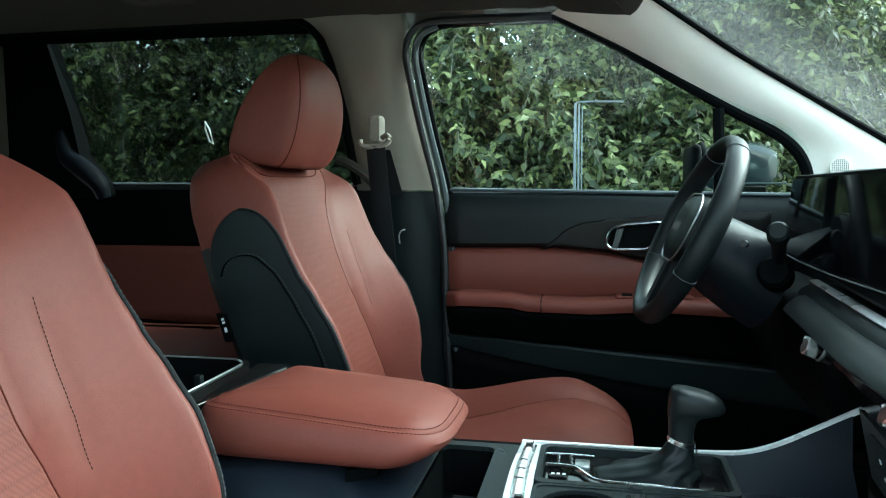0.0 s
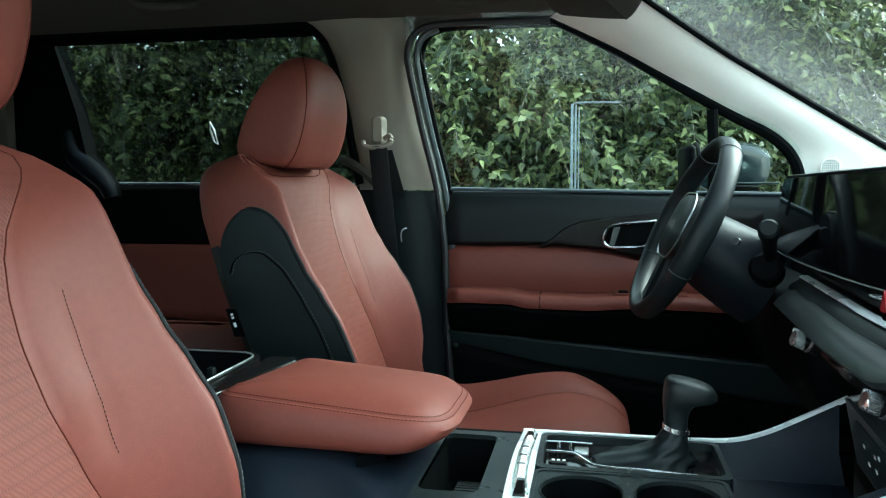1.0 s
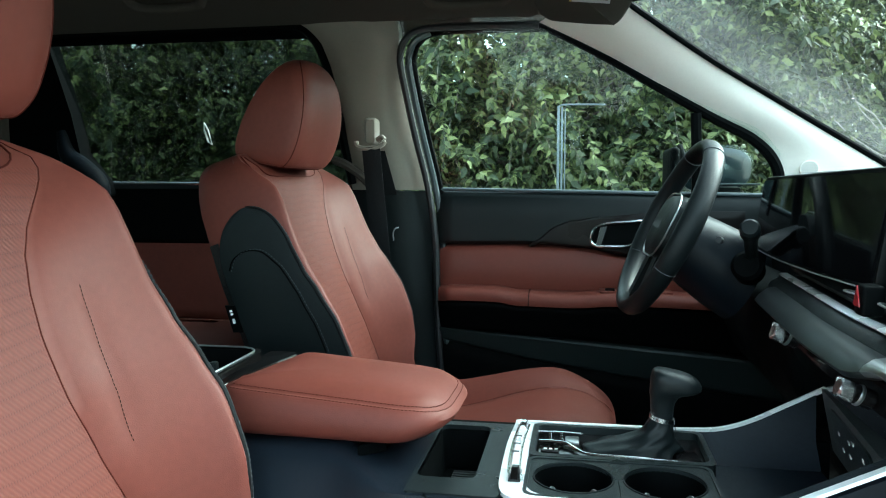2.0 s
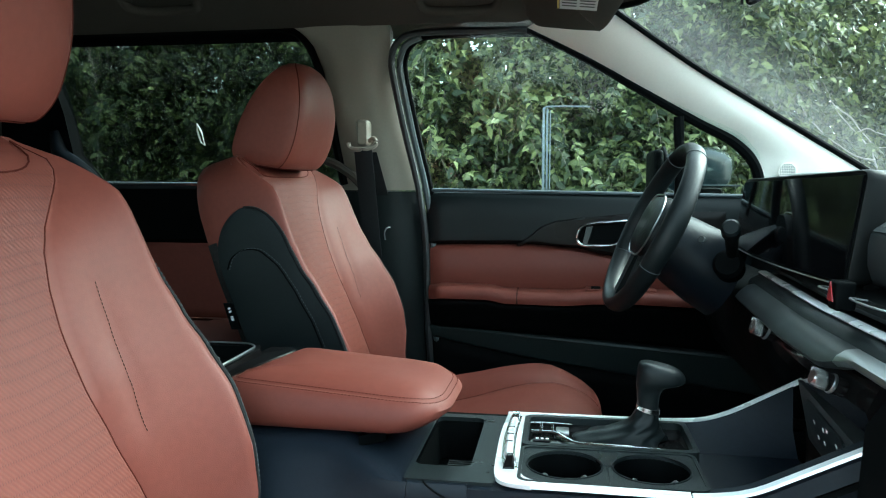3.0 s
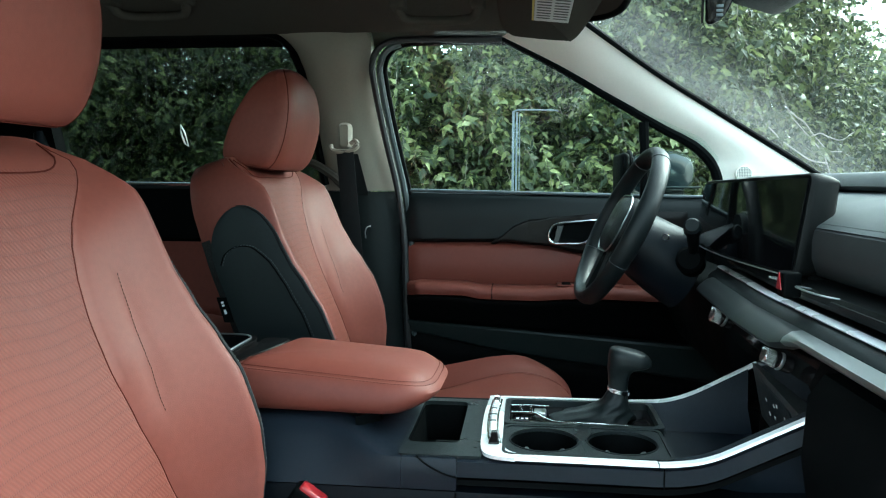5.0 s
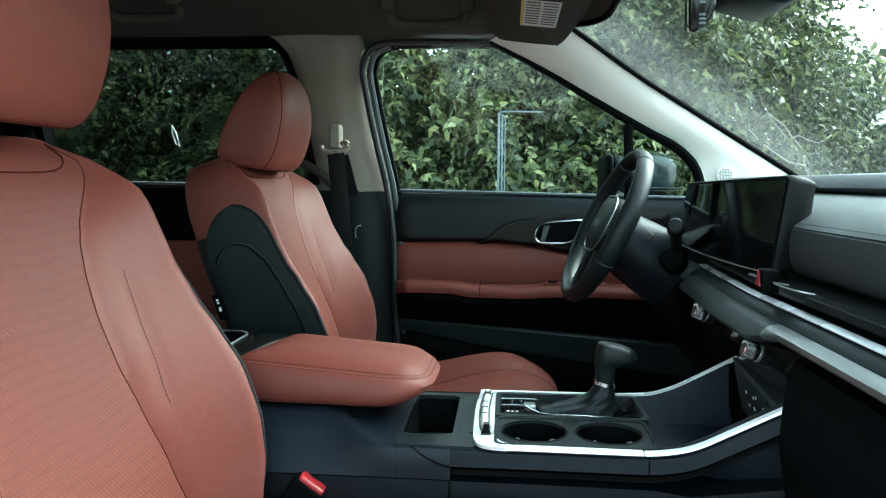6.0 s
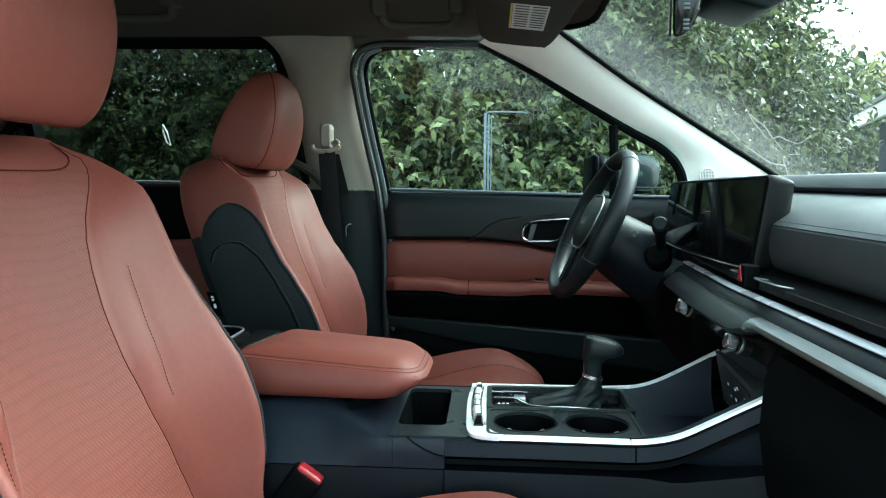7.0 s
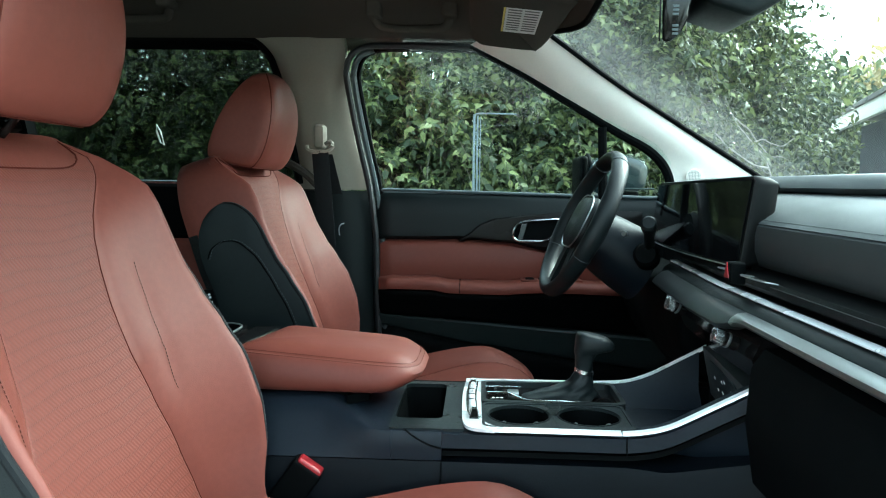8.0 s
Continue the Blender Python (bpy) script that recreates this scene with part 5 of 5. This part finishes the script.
part("bowl_floor", box(-0.075, 0.087, -0.14, 0.045, 0.834, 0.8405), deep_plastic, rear_tray)
part("divider_post", box(0.040, 0.052, 0.000, 0.012, 0.84, 0.882, 0.003), black_plastic, rear_tray)
part("silver_edge", tube([(x, y, 0.894) for x, y in inset(tray_o, 0.011)], 0.0016, 6, True), silver, rear_tray)

# ---- gear lever ----
lever = thing("gear_lever", (0.70, -0.03, 0.80), "black leather gear lever with chrome collar and boot", "gear lever")
GM = lambda x, y, z: Vector((0.700 + x, -0.032 + y, z))
boot = []
for f, rx, ry, ox in ((0.0, 0.064, 0.046, -0.026), (0.08, 0.061, 0.043, -0.024), (0.20, 0.050, 0.036, -0.016), (0.36, 0.034, 0.027, -0.003), (0.60, 0.0230, 0.021, 0.007), (0.80, 0.0180, 0.0170, 0.010), (1.0, 0.0150, 0.0150, 0.013)):
    row = []
    for k in range(40):
        a = k * math.tau / 40
        fold = 1 + 0.11 * (1 - f) * math.sin(4 * a + 8 * f) + 0.05 * math.sin(7 * a - 13 * f) * (f < 0.95)
        row.append(GM(ox + rx * fold * math.cos(a), ry * fold * math.sin(a), 0.795 + 0.047 * f))
    boot.append(row)
cols = [curve_points([r[k] for r in boot], 26) for k in range(40)]
part("boot", loft([[c[j] for c in cols] for j in range(26)]), dark_leather, lever, "creased black leather boot", 70)
part("collar", loft([[GM(0.013 + dx + 0.0168 * math.cos(k * math.tau / 24), 0.0172 * math.sin(k * math.tau / 24), z - 0.004 * math.cos(k * math.tau / 24)) for k in range(24)] for dx, z in ((0, 0.8385), (0.0006, 0.8445))]), chrome, lever, "thin chrome collar")
neck = [(0.013, 0.8435, 0.0140, 0.0145), (0.013, 0.857, 0.0150, 0.0155), (0.014, 0.867, 0.0165, 0.0170), (0.017, 0.8745, 0.0205, 0.0195), (0.0255, 0.879, 0.0290, 0.0225), (0.0295, 0.884, 0.0325, 0.0245), (0.030, 0.892, 0.0325, 0.0250), (0.029, 0.899, 0.0300, 0.0235), (0.0275, 0.904, 0.0245, 0.0190), (0.0265, 0.9065, 0.0150, 0.0115), (0.026, 0.907, 0.004, 0.003)]
rings = []
for dx, z, rx, ry in neck:
    row = []
    for k in range(28):
        a = k * math.tau / 28
        ca, sa = math.cos(a), math.sin(a)
        sq = (abs(ca) ** 3 + abs(sa) ** 3) ** (-1 / 3)
        px = rx * sq * ca
        row.append(GM(dx + px, ry * sq * sa, z - 0.20 * px * min(1.0, max(0.0, (z - 0.876) / 0.030))))
    rings.append(row)
cols = [curve_points([r[k] for r in rings], 30) for k in range(28)]
part("knob", loft([[c[j] for c in cols] for j in range(30)]), dark_leather, lever, "black leather knob", 60)

# ---- passenger's buckle ----
buckle = thing("seat_belt_buckle", (0.29, -0.245, 0.55), "black belt buckle with red release button", "belt buckle")
bk = pose(0.285, -0.247, 0.742, 0, 35, 0) @ Matrix.Scale(1.25, 4)
part("buckle_body", box(-0.019, 0.019, -0.012, 0.012, -0.085, 0.004, 0.004, 3, bk), deep_plastic, buckle)
part("release_button", box(-0.015, 0.017, -0.010, 0.008, 0.0, 0.0085, 0.003, 3, bk), red_plastic, buckle, "red release button")
part("stalk", box(-0.012, 0.012, -0.006, 0.006, -0.22, -0.07, 0.003, 2, bk), webbing, buckle)

# ---- roof things ----
visor = thing("sun_visor", (0.6, 0.45, 1.53), "folded-up grey-beige sun visor with warning label", "sun visor")
vz = lambda x, y: 1.535 - 0.10 * max(0, x - 0.52) - 0.02 * (y - 0.45)
vout = [(0.505, 0.30), (0.505, 0.58), (0.52, 0.68), (0.56, 0.70), (0.655, 0.70), (0.685, 0.66), (0.71, 0.30), (0.70, 0.20), (0.53, 0.20)][::-1]
vp = [tuple(p)[:2] for p in curve_points([(*q, 0) for q in vout] + [(*vout[0], 0)], 60)][:-1]
vbm = loft([[(x, y, vz(x, y) + d) for x, y in inset(vp, i)] for i, d in ((0.008, 0.012), (0.0, 0.004), (0.0, -0.004), (0.008, -0.010))])
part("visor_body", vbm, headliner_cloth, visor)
def label_quad(x0, x1, y0, y1, d):
    return loft([[(x, y, vz(x, y) - 0.0102 - d) for x, y in ((x0, y0), (x1, y0), (x1, y1), (x0, y1))], [(x, y, vz(x, y) - 0.0106 - d) for x, y in ((x0, y0), (x1, y0), (x1, y1), (x0, y1))]])
lab = part("warning_label", label_quad(0.580, 0.655, 0.285, 0.505, 0), white_print, visor, "white warning label with yellow heading")
part("label_heading", label_quad(0.575, 0.5795, 0.285, 0.505, 0), yellow_print, lab)
for k in range(9):
    part("text_bar", label_quad(0.585, 0.614, 0.295 + 0.022 * k, 0.303 + 0.022 * k, 0.0006), grey_print, lab)
    part("text_bar", label_quad(0.620, 0.650, 0.295 + 0.022 * k, 0.303 + 0.022 * k, 0.0006), grey_print, lab)
grab = thing("grab_handle", (0.36, 0.6, 1.57), "grey-beige folded roof grab handle", "grab handle")
part("grip", tube(curve_points([(0.265, 0.56, 1.570), (0.275, 0.585, 1.548), (0.30, 0.60, 1.542), (0.36, 0.605, 1.541), (0.42, 0.60, 1.542), (0.445, 0.585, 1.548), (0.455, 0.56, 1.570)], 30), 0.011, 10), headliner_cloth, grab)
for x in (0.268, 0.452):
    part("mount", box(x - 0.018, x + 0.018, 0.53, 0.59, 1.558, 1.60, 0.008, 3), headliner_cloth, grab)
rear_grab = copy_thing(grab, pose(-0.325, 0.565, 1.585))
rear_grab["label"] = "grey-beige grab handle above the rear door"
SHEAR = Matrix(((1, 0.235, 0, 0.007), (0, 1, 0, 0), (0, 0.18, 1, 0.0054), (0, 0, 0, 1)))


def turned(bm):
    """Turns a piece of the mirror towards the driver."""
    bm.transform(SHEAR)
    return bm


mirror = thing("rear_view_mirror", (0.85, -0.03, 1.5), "black interior mirror with sensor housing", "rear-view mirror")
part("mirror_case", turned(prism([(0.822, 1.54), (0.826, 1.394), (0.840, 1.395), (0.856, 1.410), (0.868, 1.436), (0.872, 1.47), (0.870, 1.54)], "y", -0.03, 0.17, 0.008, 3)), gloss_black, mirror)
part("mirror_glass", turned(box(0.8195, 0.8222, -0.028, 0.168, 1.396, 1.54, 0.001)), screen_glass, mirror)
for k in range(6):
    z = 1.406 + 0.0065 * k + (0.012 if k > 2 else 0.0)
    part("button_mark", box(0.841, 0.851, -0.0310, -0.0298, z, z + 0.004, 0.0004), seal_grey, mirror)
part("sensor_housing", prism([(0.89, 1.60), (0.90, 1.462), (0.975, 1.438), (1.03, 1.470), (1.01, 1.60)], "y", -0.02, 0.14, 0.012, 3), black_plastic, mirror)

# ---- outside mirror ----
wing = thing("wing_mirror", (0.95, 1.08, 1.18), "dark painted outside mirror", "door mirror")
sec = []
for f, k in ((0.0, 0.60), (0.06, 0.86), (0.25, 1.0), (0.65, 0.98), (0.9, 0.8), (1.0, 0.5)):
    y = 1.0 + 0.20 * f
    sec.append([(0.952 + 0.102 * k * math.cos(a) + 0.01 * math.sin(a), y, 1.184 + (0.072 if math.sin(a) > 0 else 0.066) * k * math.copysign(abs(math.sin(a)) ** 0.7, math.sin(a))) for a in [j * math.tau / 32 for j in range(32)]])
part("mirror_shell", loft(sec), car_paint, wing)
part("inner_edge", box(0.836, 0.862, 1.0, 1.19, 1.122, 1.248, 0.012, 4), deep_plastic, wing, "black glass surround of the mirror")
part("mirror_frame", tube([(0.872, 1.02 + 0.08 * (1 + math.cos(a)), 1.188 + 0.066 * math.sin(a)) for a in [j * math.tau / 30 for j in range(30)]], 0.006, 6, True), deep_plastic, wing)
part("trim_line", tube([(0.93 + 0.14 * f, 0.998, 1.150) for f in (0, 0.25, 0.5, 0.75, 0.93)], 0.003, 6), seal_grey, wing)
part("foot", box(0.93, 1.0, 0.92, 1.02, 1.115, 1.145, 0.01), deep_plastic, wing)


# ---- outdoors ----
# unseen ground, its pale colour chosen to bounce light into the cabin
ground_mat = material("pale_bounce_ground", (0.34, 0.325, 0.295), 0.95, vary=0.35, scale=1.5, grain=0.5, grain_scale=60, spec=0.1)
whole("ground", sheet(60, 60, lambda u, v: ((u - 0.5) * 800, (v - 0.5) * 800, -0.01)), ground_mat, "unseen ground round the car, made pale to bounce light", "ground", kind="structure", smooth=0)


def leaf_material(name, a, b):
    m = bpy.data.materials.new(name)
    m.use_nodes = True
    n, l = m.node_tree.nodes, m.node_tree.links
    bs = n["Principled BSDF"]
    geo = n.new("ShaderNodeNewGeometry")
    mix = n.new("ShaderNodeMix")
    mix.data_type = "RGBA"
    mix.inputs["A"].default_value, mix.inputs["B"].default_value = (*a, 1), (*b, 1)
    skew = n.new("ShaderNodeMath")
    skew.operation, skew.inputs[1].default_value = "POWER", 2.2
    l.new(geo.outputs["Random Per Island"], skew.inputs[0])
    l.new(skew.outputs[0], mix.inputs["Factor"])
    l.new(mix.outputs["Result"], bs.inputs["Base Color"])
    bs.inputs["Roughness"].default_value = 0.48
    tr = n.new("ShaderNodeBsdfTranslucent")
    l.new(mix.outputs["Result"], tr.inputs["Color"])
    ms = n.new("ShaderNodeMixShader")
    ms.inputs["Fac"].default_value = 0.3
    l.new(bs.outputs[0], ms.inputs[1])
    l.new(tr.outputs[0], ms.inputs[2])
    l.new(ms.outputs[0], n["Material Output"].inputs["Surface"])
    return m


leaf_green = leaf_material("green_leaves", (0.020, 0.034, 0.010), (0.27, 0.30, 0.115))
leaf_yellow = leaf_material("yellowing_leaves", (0.30, 0.24, 0.10), (0.45, 0.38, 0.20))
bark = material("grey_bark", (0.16, 0.14, 0.12), 0.9, vary=0.4, scale=12, grain=0.6, grain_scale=90, spec=0.1)
rng = np.random.default_rng(7)


def cloud(centres, spread, per):
    """Bases and directions of leaves scattered round the centres."""
    c = np.repeat(np.asarray(centres), per, axis=0)
    n = len(c)
    pos = c + rng.normal(0, 1, (n, 3)) * np.asarray(spread)
    out = np.stack([rng.normal(0, 0.8, n), rng.normal(-0.35, 0.7, n), rng.normal(-0.75, 0.45, n)], 1)
    return pos, out


def sprays(boughs, middle, spread, per, count, length):
    """Drooping twigs on the boughs: their paths, and bases and directions of the leaves set along them left and right."""
    c = np.repeat(np.asarray(boughs), per, axis=0)
    n = len(c)
    start = c + rng.normal(0, 1, (n, 3)) * np.asarray(spread)
    away = c - np.asarray(middle)
    away[:, 2] = 0
    away /= np.linalg.norm(away, axis=1)[:, None] + 1e-6
    way = away * 0.9 + rng.normal(0, 0.55, (n, 3)) + np.array([0, 0, 0.15])
    way /= np.linalg.norm(way, axis=1)[:, None]
    ln = length * rng.uniform(0.5, 1.3, n)
    droop = rng.uniform(0.2, 0.7, n)

    def at(f):
        return start + way * (ln * f)[:, None] - np.array([0, 0, 1]) * (ln * droop * f * f)[:, None]

    twigs = np.stack([at(np.full(n, f)) for f in (0.0, 0.35, 0.7, 1.0)], 1)
    pos, out = [], []
    for k in range(count):
        f = np.full(n, 0.12 + 0.88 * k / (count - 1)) + rng.normal(0, 0.02, n)
        p, q = at(f), at(f + 0.02)
        tan = (q - p) / (np.linalg.norm(q - p, axis=1)[:, None] + 1e-9)
        side = np.cross(tan, np.array([0, 0, 1.0])) * (1 if k % 2 else -1)
        pos.append(p)
        out.append(tan * 0.55 + side * rng.uniform(0.4, 1.1, n)[:, None] + rng.normal(0, 0.5, (n, 3)) + np.array([0, 0, -0.32]))
    return twigs, np.concatenate(pos), np.concatenate(out)


def twig_mesh(twigs, r):
    """Thin three-sided stems along the twigs."""
    n, m = twigs.shape[:2]
    a = np.array([[math.cos(k * math.tau / 3), math.sin(k * math.tau / 3), 0.3] for k in range(3)])
    v = (twigs[:, :, None, :] + a[None, None] * (r * np.linspace(1, 0.35, m))[None, :, None, None]).reshape(-1, 3)
    f = []
    for j in range(m - 1):
        for k in range(3):
            p, q = j * 3 + k, j * 3 + (k + 1) % 3
            f += [(p, q, q + 3), (p, q + 3, p + 3)]
    f = (np.arange(n)[:, None, None] * (m * 3) + np.asarray(f)[None]).reshape(-1, 3)
    return v, f


def fill_mesh(name, v, f, mat):
    me = bpy.data.meshes.new(name)
    me.vertices.add(len(v))
    me.vertices.foreach_set("co", np.asarray(v, float).ravel())
    me.loops.add(f.size)
    me.loops.foreach_set("vertex_index", f.ravel())
    me.polygons.add(len(f))
    me.polygons.foreach_set("loop_start", np.arange(0, f.size, 3))
    me.update(calc_edges=True)
    me.materials.append(mat)
    me.shade_smooth()
    return me


def leaves(name, pos, out, size, mat, parent, label=""):
    """Many folded, pointed leaves from their bases along their directions, as one mesh."""
    n = len(pos)
    d = out / np.linalg.norm(out, axis=1)[:, None]
    nrm = np.cross(d, rng.normal(0, 0.8, (n, 3)) + np.array([0, -0.9, 0.7]))
    side = nrm / np.linalg.norm(nrm, axis=1)[:, None]
    up = np.cross(side, d)
    ln = (size * rng.uniform(0.6, 1.25, n) * np.where(rng.uniform(0, 1, n) < 0.15, 1.25, 1.0))[:, None]
    w = ln * rng.uniform(0.20, 0.28, n)[:, None]
    cup = rng.uniform(0.1, 0.5, n)[:, None]
    base, tip = pos, pos + d * ln - up * ln * rng.uniform(0.05, 0.3, n)[:, None]
    a = pos + d * ln * 0.30 + side * w + up * w * cup
    b = pos + d * ln * 0.30 - side * w + up * w * cup
    a2 = pos + d * ln * 0.66 + side * w * 0.6 + up * (w * cup - ln * 0.05)
    b2 = pos + d * ln * 0.66 - side * w * 0.6 + up * (w * cup - ln * 0.05)
    mid = pos + d * ln * 0.48
    v = np.stack([base, a, a2, tip, b2, b, mid], 1).reshape(-1, 3)
    k = np.arange(n)[:, None] * 7
    f = np.concatenate([k + [0, 6, 1], k + [1, 6, 2], k + [2, 6, 3], k + [6, 0, 5], k + [6, 5, 4], k + [6, 4, 3]], 1).reshape(-1, 3)
    ob = new(name, fill_mesh(name, v, f, mat))
    ob.parent = parent
    ob.matrix_parent_inverse = Matrix.Translation(-Vector(parent.location))
    if label:
        ob["label"] = label
    ob["kind"] = "stuff"
    return ob


def tree(name, x, y, height, r, label, low=0.6, clumps=160, per=60, size=0.10, spread=0.22, mat=None, near=False):
    """A tapered trunk with limbs and twigs, and a crown of many leaves hung on the twigs."""
    t = thing(name, (x, y, 0), label, "tree", "trees round the car")
    trunk_pts = curve_points([(x, y, -0.1), (x + 0.05, y + 0.04, height * 0.3), (x - 0.04, y - 0.05, height * 0.6), (x, y, height * 0.95)], 14)
    part("trunk", tube(trunk_pts, [0.12 * (1 - 0.85 * k / 13) * height / 4 + 0.012 for k in range(14)], 9), bark, t)
    limb = bmesh.new()
    cent = []
    for k in range(clumps):
        f = rng.uniform(0, 1)
        z = low + (height - low) * f
        env = r * (math.sin(math.pi * min(1, 0.25 + 0.75 * f)) ** 0.6) * rng.uniform(0.3, 1.0) ** 0.5
        a = rng.uniform(0, math.tau) if not near or rng.uniform() < 0.4 else rng.normal(-math.pi / 2, 0.9)
        p = Vector((x + env * math.cos(a), y + env * math.sin(a), z))
        cent.append(p)
        if k % 3 == 0:
            j = trunk_pts[min(13, int(f * 10) + 1)]
            m = j.lerp(p, 0.5) + Vector((0, 0, 0.12))
            tube([j, m, p], [0.022, 0.013, 0.004], 5, bm=limb)
    part("limbs", limb, bark, t)
    at = [tuple(p) for p in cent]
    if near:
        twigs, pos, out = sprays(at, (x, y, height * 0.5), spread, per, 15, 0.38)
        stems = new("twigs", fill_mesh("twigs", *twig_mesh(twigs, 0.003), bark))
        stems.parent = t
        stems.matrix_parent_inverse = Matrix.Translation(-Vector(t.location))
        stems["kind"] = "stuff"
    else:
        pos, out = cloud(at, spread if isinstance(spread, tuple) else (spread, spread, spread * 0.9), per)
    leaves("crown", pos, out, size, mat or leaf_green, t, "crown of drooping pointed leaves")
    return t


for i, (x, y, hgt, r) in enumerate(((-4.6, 4.6, 4.2, 1.5), (-2.9, 4.3, 3.6, 1.5), (-1.3, 4.5, 2.9, 1.4), (0.3, 4.2, 2.8, 1.35), (1.4, 4.6, 3.6, 1.3), (2.05, 5.2, 4.8, 1.05))):
    tree("broadleaf_tree", x, y, hgt, r, "dense green broadleaf tree with drooping leaves behind the car", 0.2, 235, 12, 0.056, (0.10, 0.11, 0.11), near=True)

tree("broadleaf_tree", 1.9, 6.2, 5.4, 1.4, "tall green broadleaf tree with drooping leaves behind the car", 0.6, 260, 15, 0.068, (0.15, 0.15, 0.15), near=True)
tree("autumn_tree", 9.3, 15.0, 3.3, 1.6, "distant tree with yellow autumn leaves", 1.5, 160, 60, 0.22, 0.45, mat=leaf_yellow)
tree("background_tree", 5.9, 11.0, 2.7, 1.0, "distant green tree beside the low building", 0.4, 120, 60, 0.16, 0.35)

# low building with a pale eave
house = thing("garage_building", (6.5, 8.0, 0), "low dark building with a pale eave board", "building")
hm = Matrix(((0.29, -0.957, 0, 4.34), (0.957, 0.29, 0, 6.0), (0, 0, 1, 0), (0, 0, 0, 1)))
wall_mat = material("dark_painted_wall", (0.007, 0.010, 0.016), 0.8, vary=0.2, scale=3, spec=0.08)
eave_mat = material("pale_eave_board", (0.82, 0.80, 0.75), 0.6, vary=0.1, scale=6)
roof_mat = material("grey_shingle_roof", (0.16, 0.15, 0.14), 0.9, vary=0.3, scale=4)
part("wall", box(-4.0, 3.2, -6.0, -0.35, 0.0, 1.98, 0.02, 2, hm), wall_mat, house)
part("eave_board", box(-4.2, 3.3, -0.06, 0.0, 1.90, 2.08, 0.01, 2, hm), eave_mat, house)
rb = prism([(0.04, 2.06), (0.04, 2.10), (-3.2, 3.0), (-6.4, 2.10), (-6.4, 2.06)], "x", -4.2, 3.3)
rb.transform(hm)
part("roof", rb, roof_mat, house)

# unseen trees added behind the open passenger door, kept low to let sky light in
for x, y, hgt, r in ((-9.5, -12.4, 2.6, 1.9), (-5.4, -12.2, 2.2, 1.9), (-1.4, -13.5, 1.9, 1.5), (3.6, -13.3, 2.0, 1.5), (8.6, -12.5, 2.2, 1.7)):
    tree("broadleaf_tree", x, y, hgt, r, "green broadleaf tree added out of view on the passenger side", 0.0, 180, 45, 0.24, 0.38)

# a second, darker row behind the first
for x, y, hgt, r in ((-7.0, 7.0, 2.2, 1.7), (-4.8, 6.7, 2.0, 1.7), (-2.6, 6.9, 1.8, 1.7), (-0.4, 6.8, 1.8, 1.7), (1.4, 7.4, 2.2, 1.5)):
    tree("broadleaf_tree", x, y, hgt, r, "dense green broadleaf tree in the second row", 0.0, 150, 60, 0.17, 0.33)

# pale reflection in the side window, modelled as solid posts before the trees
reflection_mat = material("pale_blue_grey_reflection", (0.15, 0.17, 0.19), 0.5, metal=0.2, vary=0.15)
stand = thing("window_reflection", (0.5, 2.5, 0), "pale frame-shaped reflection in the side window, built as posts", "metal frame")
for x0, x1, top in ((0.500, 0.512, 1.506), (0.518, 0.527, 1.500), (0.534, 0.539, 1.494)):
    part("post", box(x0, x1, 2.49, 2.51, -0.02, top, 0.002), reflection_mat, stand)
part("crossbar", tube(curve_points([(0.504, 2.5, 1.47), (0.508, 2.5, 1.498), (0.524, 2.5, 1.510), (0.60, 2.5, 1.511), (0.72, 2.5, 1.508)], 24), 0.0045, 6), reflection_mat, stand)

# dry pale branches in front of the tall tree
branch = thing("dry_branch", (2.4, 3.6, 0), "pale leafless dry branches", "branch")
br = [[(2.62, 3.75, -0.05), (2.50, 3.7, 0.8), (2.39, 3.6, 1.28), (2.24, 3.6, 1.48), (2.15, 3.6, 1.60), (2.08, 3.62, 1.77)],
      [(2.39, 3.6, 1.28), (2.25, 3.58, 1.32), (2.09, 3.6, 1.45), (2.0, 3.6, 1.55), (1.95, 3.62, 1.66)],
      [(2.28, 3.6, 1.44), (2.33, 3.56, 1.46), (2.43, 3.55, 1.42), (2.52, 3.55, 1.47)],
      [(2.15, 3.6, 1.60), (2.24, 3.57, 1.52), (2.36, 3.56, 1.37), (2.46, 3.55, 1.35)],
      [(1.95, 3.9, -0.05), (1.85, 3.8, 1.0), (1.74, 3.6, 1.58), (1.77, 3.6, 1.69), (1.73, 3.62, 1.80)]]
bb = material("pale_dry_wood", (0.42, 0.38, 0.33), 0.9, vary=0.2, scale=20)
for line in br:
    pts = curve_points(line, 20)
    part("twig", tube([p + Vector((0.002 * math.sin(1.3 * k), 0, 0.002 * math.cos(1.1 * k))) for k, p in enumerate(pts)], [0.0055 * (1 - 0.7 * k / 19) for k in range(20)], 6), bb, branch)
